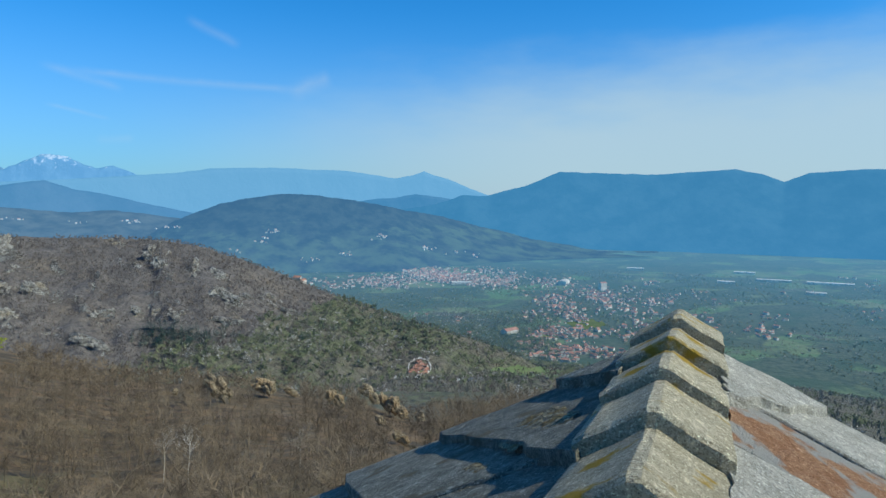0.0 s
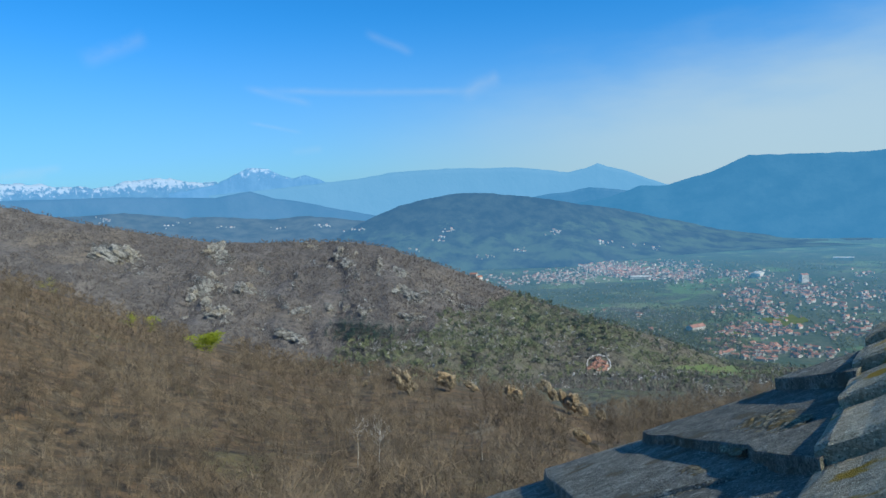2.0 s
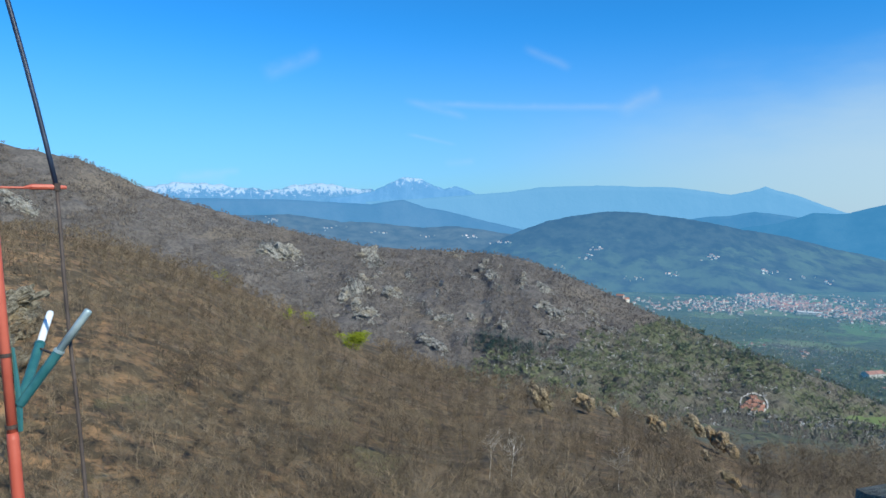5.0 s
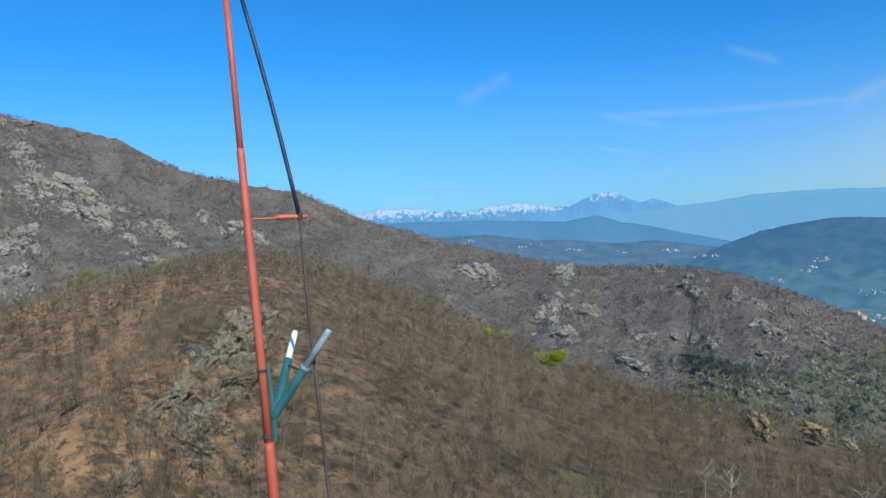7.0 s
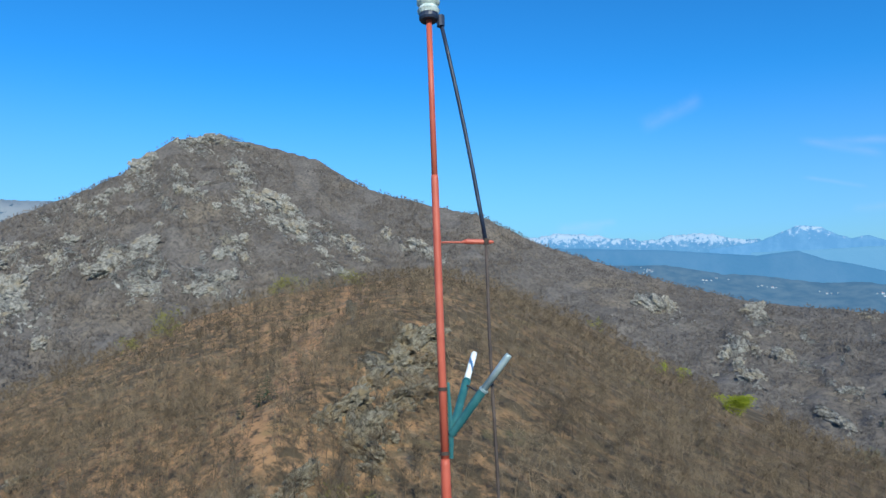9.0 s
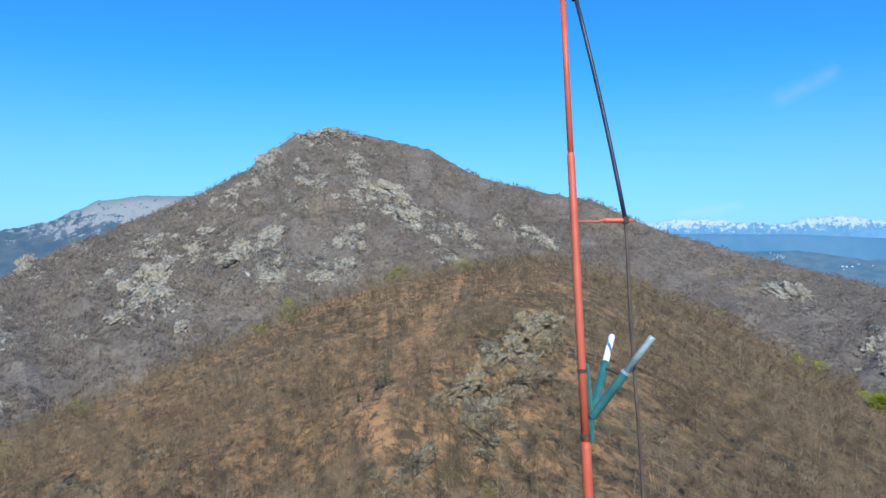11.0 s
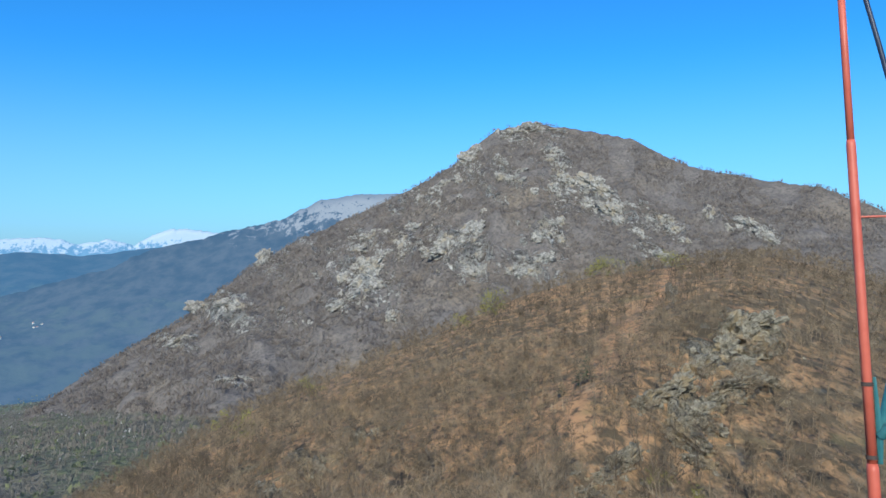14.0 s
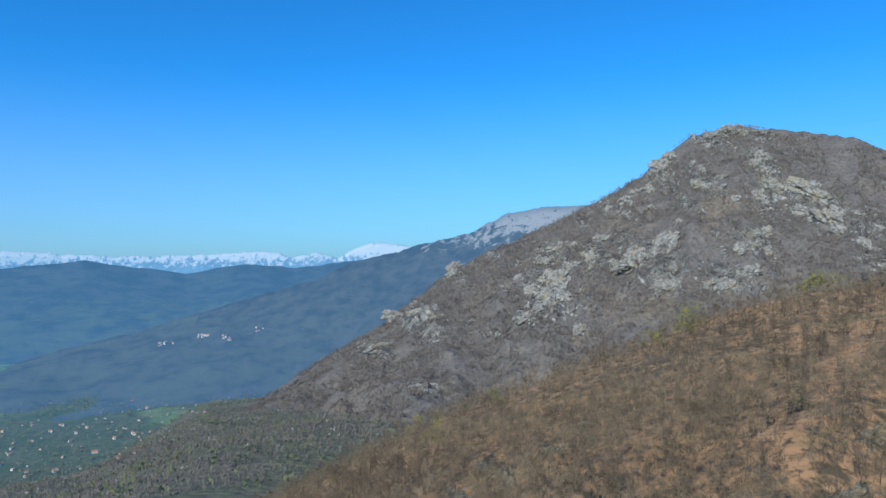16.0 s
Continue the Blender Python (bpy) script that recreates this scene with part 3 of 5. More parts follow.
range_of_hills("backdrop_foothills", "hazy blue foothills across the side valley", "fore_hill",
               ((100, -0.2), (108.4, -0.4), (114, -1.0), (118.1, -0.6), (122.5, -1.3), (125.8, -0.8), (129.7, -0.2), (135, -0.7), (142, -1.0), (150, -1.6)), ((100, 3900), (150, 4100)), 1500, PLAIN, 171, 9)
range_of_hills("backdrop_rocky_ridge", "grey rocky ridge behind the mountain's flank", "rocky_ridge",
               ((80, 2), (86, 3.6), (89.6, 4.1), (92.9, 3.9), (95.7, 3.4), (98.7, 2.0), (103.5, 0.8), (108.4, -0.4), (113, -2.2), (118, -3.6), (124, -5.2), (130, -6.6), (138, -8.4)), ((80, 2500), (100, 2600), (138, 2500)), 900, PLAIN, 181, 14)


# ---------------------------------------------------------------- more materials
def make_stone(name, dark, light, lichen=None, size=0.12, each=True):
    m = Mat(name, "object")
    a, b, c = m.noise(size, 6, 0.6), m.noise(size * 0.12, 5, 0.7), m.noise(size * 2.6, 4)
    col = m.mix(m.ramp(a, 0.3, 0.7), dark, light)
    col = m.mix(m.ramp(b, 0.52, 0.72), col, tuple(0.45 * v for v in dark))
    pit = m.cells(size * 0.22)
    col = m.mix(m.ramp(pit, 0.06, 0.20), tuple(0.3 * v for v in dark), col)
    col = m.mix(m.ramp(m.noise(size * 0.5, 4), 0.60, 0.70), col, tuple(min(1, 1.35 * v) for v in light))
    col = m.mix(m.ramp(m.noise(0.006, 2, 0.6), 0.34, 0.48), tuple(0.62 * v for v in dark), col)
    col = m.mix(m.ramp(m.noise(0.022, 4, 0.75), 0.36, 0.47), tuple(0.70 * v for v in dark), col)
    col = m.mix(m.ramp(m.noise(0.010, 3, 0.7), 0.57, 0.68), col, tuple(min(1, 1.55 * v) for v in light))
    if each:
        col = m.mix(m.math("MULTIPLY", m.each(), 0.32), col, tuple(0.62 * v for v in dark))
    if lichen:
        col = m.mix(m.ramp(c, lichen[1], lichen[1] + 0.08), col, lichen[0])
    grit = m.noise(0.014, 4, 0.7)
    return m.done(col, 0.92, m.math("ADD", m.math("ADD", a, m.math("MULTIPLY", b, 0.9)), m.math("MULTIPLY", grit, 0.5)), size * 0.25, gloss=0.12)


def make_plain(name, dark, light, size, rough, bump=0.002, metal=0.0, gloss=0.4):
    m = Mat(name, "object")
    n = m.noise(size, 5, 0.6)
    return m.done(m.mix(m.ramp(n, 0.35, 0.68), dark, light), rough, m.noise(size * 0.3, 4), bump, metal, gloss=gloss)


def make_rock(name, dark, light, warm, size):
    m = Mat(name)
    a, b, c = m.noise(size, 7, 0.65), m.noise(size * 0.2, 6, 0.7), m.noise(size * 3, 3)
    col = m.mix(m.ramp(a, 0.32, 0.66), dark, light)
    col = m.mix(m.ramp(b, 0.54, 0.68), col, tuple(0.4 * v for v in dark))
    col = m.mix(m.ramp(c, 0.52, 0.66), col, warm)
    seam = m.noise(size * 0.9, 6, 0.7, (0.35, 0.6, 2.4), 1.2)
    col = m.mix(m.ramp(seam, 0.58, 0.66), col, tuple(0.45 * v for v in dark))
    return m.done(col, 0.95, m.math("ADD", m.math("ADD", a, b), seam), size * 0.3, gloss=0.15)


def make_varied(name, dark, light, rough=0.9, gloss=0.2, haze_glow=False, soft=0.0, tree=7.0):
    """Varies from piece to piece and from tree to tree of one joined mesh; soft: normals bent up to imitate light
    scattered in a crown.
    """
    m = Mat(name)
    col = m.mix(m.math("ADD", m.math("MULTIPLY", m.island(), 0.30), m.math("MULTIPLY", m.ramp(m.noise(tree, 2), 0.36, 0.64), 0.70)), dark, light)
    col = m.mix(m.math("MULTIPLY", m.ramp(m.noise(40, 4), 0.42, 0.66), 0.6), col, tuple(0.75 * v for v in dark))
    if soft:
        n = m.t.nodes.new("ShaderNodeMix")
        n.data_type = "VECTOR"
        n.inputs[0].default_value = soft
        m.put(n.inputs[4], m.t.nodes.new("ShaderNodeNewGeometry").outputs["Normal"])
        n.inputs[5].default_value = (0.0, 0.0, 1.0)
        m.put(m.bsdf.inputs["Normal"], n.outputs[1])
    # Distance haze on far trees and houses is painted as emission.
    return m.done(col, rough, gloss=gloss, glow=m.valley_haze_glow() if haze_glow else None)


MAT.update({
    "cap": make_stone("cement_ridge_cap", (0.47, 0.40, 0.27), (0.70, 0.615, 0.44), ((0.42, 0.27, 0.04), 0.565), 0.07),
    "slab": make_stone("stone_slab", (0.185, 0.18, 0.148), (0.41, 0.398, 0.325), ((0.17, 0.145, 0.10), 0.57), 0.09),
    # Same stone again, lightened to put the sunny slope's brightness into the colour.
    "sunlit_slab": make_stone("sunlit_stone_slab", (0.47, 0.435, 0.36), (0.70, 0.66, 0.56), ((0.22, 0.19, 0.13), 0.60), 0.09),
    "lichen_slab": make_stone("orange_lichen_slab", (0.33, 0.155, 0.075), (0.44, 0.26, 0.15), ((0.36, 0.34, 0.30), 0.47), 0.08),
    "moss": make_stone("dry_moss", (0.13, 0.105, 0.065), (0.36, 0.32, 0.21), ((0.20, 0.14, 0.06), 0.55), 0.03, False),
    "mortar": make_stone("mortar", (0.14, 0.13, 0.12), (0.26, 0.25, 0.23), None, 0.06),
    "masonry": make_stone("stone_masonry", (0.22, 0.20, 0.17), (0.38, 0.35, 0.30), None, 0.4),
    "timber": make_plain("dark_timber", (0.07, 0.05, 0.035), (0.13, 0.09, 0.06), 0.2, 0.8),
    "red_paint": make_plain("red_painted_steel", (0.44, 0.085, 0.05), (0.55, 0.13, 0.085), 0.35, 0.5, 0.0006),
    "cable": make_plain("black_cable_sheath", (0.018, 0.028, 0.055), (0.034, 0.048, 0.085), 0.1, 0.45, 0.0004),
    "old_cable": make_plain("faded_cable_sheath", (0.060, 0.044, 0.038), (0.105, 0.080, 0.068), 0.1, 0.7, 0.0004),
    "teal": make_plain("teal_painted_tube", (0.025, 0.115, 0.125), (0.05, 0.17, 0.175), 0.1, 0.4, 0.0005),
    "white_tube": make_plain("white_plastic_tube", (0.74, 0.76, 0.78), (0.82, 0.83, 0.84), 0.1, 0.4, 0.0003),
    "zinc": make_plain("galvanised_tube", (0.33, 0.42, 0.43), (0.46, 0.55, 0.55), 0.05, 0.45, 0.0003, 0.35),
    "wire": make_plain("rusty_wire", (0.05, 0.035, 0.03), (0.09, 0.06, 0.045), 0.02, 0.7),
    "porcelain": make_plain("weathered_wrapping", (0.42, 0.50, 0.46), (0.66, 0.72, 0.68), 0.03, 0.6, 0.004),
    "rock": make_rock("grey_outcrop_rock", (0.120, 0.107, 0.080), (0.350, 0.312, 0.235), (0.31, 0.24, 0.145), 1.2),
    "cliff": make_rock("pale_cliff_rock", (0.165, 0.155, 0.137), (0.42, 0.40, 0.355), (0.33, 0.285, 0.215), 5.0),
    "tor": make_rock("tan_tor_rock", (0.19, 0.155, 0.105), (0.50, 0.40, 0.26), (0.44, 0.31, 0.17), 2.2),
    "bark": make_varied("bare_branches", (0.080, 0.061, 0.041), (0.275, 0.206, 0.132), soft=0.25, tree=4.5),
    "pale_brush": make_varied("pale_brush_wood", (0.150, 0.108, 0.066), (0.400, 0.285, 0.170), soft=0.25, tree=4.0),
    "scrub": make_varied("far_bare_wood", (0.110, 0.094, 0.083), (0.205, 0.172, 0.146), soft=0.35, tree=14.0),
    "pale_bark": make_varied("pale_birch_bark", (0.40, 0.36, 0.30), (0.55, 0.50, 0.43)),
    "leaf_yellow": make_varied("fresh_yellow_leaves", (0.20, 0.24, 0.012), (0.38, 0.42, 0.03), soft=0.6),
    "leaf_olive": make_varied("budding_olive_leaves", (0.16, 0.15, 0.04), (0.26, 0.24, 0.07), soft=0.6),
    "needle": make_varied("dark_pine_needles", (0.018, 0.040, 0.024), (0.045, 0.085, 0.045)),
    "valley_green": make_varied("valley_tree_leaves", (0.105, 0.112, 0.050), (0.185, 0.186, 0.085), haze_glow=True, soft=0.6),
    "valley_brown": make_varied("valley_bare_trees", (0.125, 0.108, 0.082), (0.215, 0.186, 0.143), haze_glow=True, soft=0.6),
    "valley_needle": make_varied("valley_pines", (0.022, 0.046, 0.032), (0.05, 0.085, 0.05), haze_glow=True),
    "blossom": make_varied("pale_blossom", (0.28, 0.262, 0.225), (0.47, 0.445, 0.40), haze_glow=True, soft=0.6),
    "plaster": make_varied("house_plaster", (0.32, 0.285, 0.24), (0.62, 0.58, 0.52), haze_glow=True),
    "tiles": make_varied("terracotta_roof", (0.25, 0.115, 0.080), (0.43, 0.215, 0.145), haze_glow=True),
    "meadow": make_plain("spring_meadow", (0.085, 0.125, 0.046), (0.125, 0.155, 0.060), 30.0, 0.95),
    "road": make_plain("pale_gravel_road", (0.36, 0.34, 0.31), (0.46, 0.44, 0.40), 3.0, 0.9),
})


# ---------------------------------------------------------------- building helpers
def part(name, bm, material, parent, label="", smooth=False):
    """Links a bmesh as one mesh object under a thing or a part."""
    me = bpy.data.meshes.new(name)
    bm.normal_update()
    bm.to_mesh(me)
    bm.free()
    me.materials.append(material)
    if smooth:
        for p in me.polygons:
            p.use_smooth = True
    ob = new(name, me)
    ob.parent = parent
    if label:
        ob["label"] = label
    return ob


def rod(points, radii, sides=10):
    """A tapered tube along points."""
    bm = bmesh.new()
    pts = [Vector(p) for p in points]
    rings = []
    for i, p in enumerate(pts):
        way = (pts[min(i + 1, len(pts) - 1)] - pts[max(i - 1, 0)]).normalized()
        a = way.orthogonal().normalized() if abs(way.z) < 0.95 else Vector((1, 0, 0)).cross(way).normalized()
        b = way.cross(a)
        rings.append([bm.verts.new(p + (a * math.cos(k) + b * math.sin(k)) * radii[i]) for k in (2 * math.pi * j / sides for j in range(sides))])
    for r0, r1 in zip(rings, rings[1:]):
        for j in range(sides):
            bm.faces.new((r0[j], r0[(j + 1) % sides], r1[(j + 1) % sides], r1[j]))
    bm.faces.new(rings[0][::-1]), bm.faces.new(rings[-1])
    return bm


def slab_bm(outline, z_of, thick, rng, chip=0.012):
    """A stone slab from a plan outline: chipped edges, with the upper side at z_of(x, y)."""
    pts = []
    for (x0, y0), (x1, y1) in zip(outline, outline[1:] + outline[:1]):
        for t in (0.0, 0.2, 0.42, 0.6, 0.82):
            j = chip * (0.5 if t == 0 else 1)
            pts.append((x0 + (x1 - x0) * t + rng.uniform(-j, j), y0 + (y1 - y0) * t + rng.uniform(-j, j)))
    bm = bmesh.new()
    cx, cy = sum(p[0] for p in pts) / len(pts), sum(p[1] for p in pts) / len(pts)
    top = [bm.verts.new((cx + (x - cx) * 0.985, cy + (y - cy) * 0.985, z_of(x, y) + rng.uniform(-0.002, 0.002))) for x, y in pts]
    rim = [bm.verts.new((x, y, z_of(x, y) - 0.006)) for x, y in pts]
    low = [bm.verts.new((x + rng.uniform(-1, 1) * chip * 0.6, y + rng.uniform(-1, 1) * chip * 0.6, z_of(x, y) - thick)) for x, y in pts]
    n = len(pts)
    bm.faces.new(top)
    for i in range(n):
        k = (i + 1) % n
        bm.faces.new((rim[i], rim[k], top[k], top[i]))
        bm.faces.new((low[i], low[k], rim[k], rim[i]))
    bm.faces.new(low[::-1])
    bmesh.ops.recalc_face_normals(bm, faces=bm.faces[:])
    return bm


# ---------------------------------------------------------------- chapel roof
RIDGE_END = Vector((1.005, 2.825, -0.53))      # top of the last ridge cap, at the gable
RIDGE_WAY = Vector((0.373, 0.928, 0)).normalized()
BASE = -6.6
chapel = new("chapel")
side = Vector((RIDGE_WAY.y, -RIDGE_WAY.x, 0))
chapel.matrix_world = Matrix(((side.x, RIDGE_WAY.x, 0, RIDGE_END.x), (side.y, RIDGE_WAY.y, 0, RIDGE_END.y), (0, 0, 1, RIDGE_END.z + BASE), (0, 0, 0, 1)))
tagged(chapel, "stone chapel roofed with rough grey stone slabs", "chapel")
UP = -BASE                                      # ridge height over the chapel's base
TAN_L, TAN_R = math.tan(radians(30.0)), math.tan(radians(28.0))
rng = random.Random(4)


def roof_z(x):
    return UP - 0.06 - (TAN_R * x if x > 0 else -TAN_L * x)


def build_chapel():
    # walls, and a timber deck added under the slabs to block light
    wl, wr, y0, y1 = -2.75, 2.75, -7.5, -0.25
    bm = bmesh.new()
    for x0, x1, a, b in ((wl, wl + 0.5, y0, y1), (wr - 0.5, wr, y0, y1), (wl + 0.5, wr - 0.5, y1 - 0.5, y1), (wl + 0.5, wr - 0.5, y0, y0 + 0.5)):
        vs = [bm.verts.new((x, y, z)) for z in (-1.5, min(roof_z(wl), roof_z(wr)) - 0.25) for x, y in ((x0, a), (x1, a), (x1, b), (x0, b))]
        for f in ((0, 3, 2, 1), (4, 5, 6, 7), (0, 1, 5, 4), (1, 2, 6, 5), (2, 3, 7, 6), (3, 0, 4, 7)):
            bm.faces.new([vs[i] for i in f])
    wall = part("wall", bm, MAT["masonry"], chapel, "rough stone masonry wall")
    bm = bmesh.new()
    prof = ((-3.05, roof_z(-3.05) - 0.075), (0, UP - 0.135), (3.05, roof_z(3.05) - 0.075), (3.05, roof_z(3.05) - 0.16), (0, UP - 0.24), (-3.05, roof_z(-3.05) - 0.16))
    a = [bm.verts.new((x, y0 - 0.2, z)) for x, z in prof]
    b = [bm.verts.new((x, -0.06, z)) for x, z in prof]
    bm.faces.new(a), bm.faces.new(b[::-1])
    for i in range(6):
        k = (i + 1) % 6
        bm.faces.new((a[k], a[i], b[i], b[k]))
    bmesh.ops.recalc_face_normals(bm, faces=bm.faces[:])
    part("roof_deck", bm, MAT["timber"], chapel, "added dark timber deck blocking light under the slabs")
    # gable triangle
    bm = bmesh.new()
    vs = [bm.verts.new((x, y, z)) for y in (-0.75, -0.26) for x, z in ((-2.75, roof_z(-2.75) - 0.25), (2.75, roof_z(2.75) - 0.25), (0, UP - 0.26))]
    for f in ((0, 1, 2), (5, 4, 3), (0, 3, 4, 1), (1, 4, 5, 2), (2, 5, 3, 0)):
        bm.faces.new([vs[i] for i in f])
    bmesh.ops.recalc_face_normals(bm, faces=bm.faces[:])
    part("gable", bm, MAT["masonry"], chapel)

    # folded ridge caps, each lapping over the one nearer
    for k in range(9):
        y = -0.435 * k
        w, th = 0.195 + rng.uniform(-0.006, 0.006), 0.058
        tilt, turn, drop = 0.052 + rng.uniform(-0.006, 0.006), rng.uniform(-0.012, 0.012), 0.0
        bm = bmesh.new()
        rows = []
        for v, yy in enumerate((0.0, 0.012, 0.17, 0.33, 0.50)):
            zz = UP - tilt * yy / 0.435 - (0.010 if v == 0 else 0)
            ring = []
            outer = [(-w, -0.122), (-w + 0.03, -0.101), (-w * 0.5, -0.062), (-0.014, -0.007), (0.014, -0.007), (w * 0.5, -0.058), (w - 0.03, -0.092), (w, -0.112)]
            inner = [(x * 0.97, z - th * (1.0 if 0 < i < 7 else 0.85)) for i, (x, z) in enumerate(outer)][::-1]
            for x, z in outer + inner:
                ring.append(bm.verts.new((x + turn * yy + rng.uniform(-0.003, 0.003), y + yy + rng.uniform(-0.004, 0.004), zz + z + rng.uniform(-0.0025, 0.0025))))
            rows.append(ring)
        n = len(rows[0])
        for r0, r1 in zip(rows, rows[1:]):
            for i in range(n):
                bm.faces.new((r0[i], r0[(i + 1) % n], r1[(i + 1) % n], r1[i]))
        for i in range(n // 2 - 1):
            bm.faces.new((rows[0][i + 1], rows[0][i], rows[0][n - 1 - i], rows[0][n - 2 - i]))
            bm.faces.new((rows[-1][i], rows[-1][i + 1], rows[-1][n - 2 - i], rows[-1][n - 1 - i]))
        bmesh.ops.recalc_face_normals(bm, faces=bm.faces[:])
        part("ridge_cap", bm, MAT["cap"], chapel, "weathered cement ridge cap with yellow lichen" if k in (0, 1, 4) else "")
    # mortar bed along the ridge
    bm = bmesh.new()
    prof = ((-0.17, -0.215), (-0.08, -0.115), (0.08, -0.115), (0.17, -0.205), (0, -0.2))
    a = [bm.verts.new((x, -4.2, UP + z)) for x, z in prof]
    b = [bm.verts.new((x, 0.42, UP + z)) for x, z in prof]
    bm.faces.new(a), bm.faces.new(b[::-1])
    for i in range(5):
        bm.faces.new((a[(i + 1) % 5], a[i], b[i], b[(i + 1) % 5]))
    bmesh.ops.recalc_face_normals(bm, faces=bm.faces[:])
    part("mortar_bed", bm, MAT["mortar"], chapel, "grey mortar under the ridge caps")

    # slabs laid in slanting courses that step down towards the gable
    def lay_slabs(sgn, courses, y_from, y_to, rng):
        lean, start = (0.67, 0.53) if sgn < 0 else (0.61, 0.585)
        step = 0.062 if sgn < 0 else 0.050
        for course in courses:
            low = start + 0.56 * course               # |x| of the lower edge at the gable
            high = low - 0.56 - 0.14                  # runs under the course above
            y = y_from + rng.uniform(-0.06, 0.10)
            while y > y_to:
                w = rng.uniform(0.75, 1.35) if sgn < 0 else rng.uniform(0.42, 0.70)
                ya, yb = y, y - w
                lo_a, lo_b = low + lean * ya, low + lean * yb
                hi_a, hi_b = high + lean * ya, high + lean * yb
                y = yb + (0.001 if sgn < 0 else -0.004)
                mid = 0.25 * (lo_a + lo_b + hi_a + hi_b)
                if max(lo_a, lo_b) < 0.22 or min(hi_a, hi_b) > 3.0:
                    continue
                rim = [(hi_a, ya), (lo_a + rng.uniform(-0.02, 0.03), ya), (lo_b + rng.uniform(-0.02, 0.03), yb), (hi_b, yb)]
                out = []
                for (q0, v0), (q1, v1) in zip(rim, rim[1:] + rim[:1]):   # cut off under the ridge caps
                    if q0 >= 0.183:
                        out.append((q0, v0))
                    if (q0 - 0.183) * (q1 - 0.183) < 0:
                        f = (0.183 - q0) / (q1 - q0)
                        out.append((0.183, v0 + (v1 - v0) * f))
                out = [(sgn * min(q, 3.2), yy) for q, yy in out]
                if len(out) < 3:
                    continue
                loose = 0.35 if sgn < 0 else 1.0
                lift, skew = loose * rng.uniform(0, 0.012), loose * rng.uniform(-0.009, 0.009)

                def z_of(x, yy, low=low, high=high, lift=lift, skew=skew, ya=ya):
                    f = (abs(x) - lean * yy - high) / (low - high)
                    return roof_z(x) + step * f - (0.034 if sgn < 0 else 0.026) + lift + skew * (yy - ya) / 0.5

                orange = sgn > 0 and abs(mid - 0.36) < 0.25 and ya > -0.72 > yb
                bm = slab_bm(out, z_of, 0.048 if sgn > 0 else 0.060, rng, 0.020)
                part("roof_slab", bm, MAT["lichen_slab"] if orange else MAT["sunlit_slab" if sgn > 0 else "slab"], chapel, "roof slab crusted with orange lichen" if orange else "")

    lay_slabs(-1, range(-7, 5), 0.02, -4.6, rng)
    lay_slabs(1, range(-7, 5), 0.02, -4.6, rng)
    # the rest of the roof, behind the ridge's middle
    rest = random.Random(8)
    for sgn in (-1, 1):
        lay_slabs(sgn, range(5, 15), 0.02, -7.5, rest)
    for k in range(9, 17):
        bm = bmesh.new()
        prof = ((-0.195, -0.122), (-0.1, -0.064), (0, -0.005), (0.1, -0.06), (0.195, -0.112), (0.19, -0.165), (0, -0.06), (-0.19, -0.172))
        a = [bm.verts.new((x, -0.435 * k, UP + z - 0.01)) for x, z in prof]
        b = [bm.verts.new((x, -0.435 * k + 0.5, UP + z - 0.06)) for x, z in prof]
        bm.faces.new(a), bm.faces.new(b[::-1])
        for i in range(8):
            bm.faces.new((a[(i + 1) % 8], a[i], b[i], b[(i + 1) % 8]))
        bmesh.ops.recalc_face_normals(bm, faces=bm.faces[:])
        part("ridge_cap", bm, MAT["cap"], chapel)
    # crusts of dry moss on the shaded side
    for cx, cy, wx, wy, sd, up in ((-0.43, -0.76, 0.15, 0.22, 1, 0.010), (-0.62, -1.02, 0.10, 0.17, 2, -0.004)):
        bm = bmesh.new()
        n = 26
        off = Vector((sd * 3.7, sd * 1.3, 0))
        grid = []
        for i in range(n):
            row = []
            for j in range(n):
                s, t = 2 * i / (n - 1) - 1, 2 * j / (n - 1) - 1
                x, y = cx + wx * s - 0.35 * wx * t, cy + wy * t
                edge = 1 - (s * s + t * t) + 0.7 * noise.noise(Vector((s, t, 0)) * 2.2 + off)
                bump = max(0.0, min(1.0, edge * 2.5)) * (0.006 + 0.006 * noise.noise(Vector((s, t, 0)) * 9 + off))
                row.append((bm.verts.new((x, y, roof_z(x) + up + bump)), edge))
            grid.append(row)
        for i in range(n - 1):
            for j in range(n - 1):
                q = (grid[i][j], grid[i + 1][j], grid[i + 1][j + 1], grid[i][j + 1])
                if min(e for _, e in q) > 0:
                    bm.faces.new([v for v, _ in q])
        loose_verts = [v for v in bm.verts if not v.link_faces]
        bmesh.ops.delete(bm, geom=loose_verts, context="VERTS")
        bmesh.ops.recalc_face_normals(bm, faces=bm.faces[:])
        part("moss_crust", bm, MAT["moss"], chapel, "dry brown and yellow moss crust")


build_chapel()

# ---------------------------------------------------------------- mast
MAST_FOOT = Vector((-3.264, 1.665, -0.166))
LEAN = Vector((-0.139, 0.031, 1.0))


def on_mast(z):
    return MAST_FOOT + LEAN * z


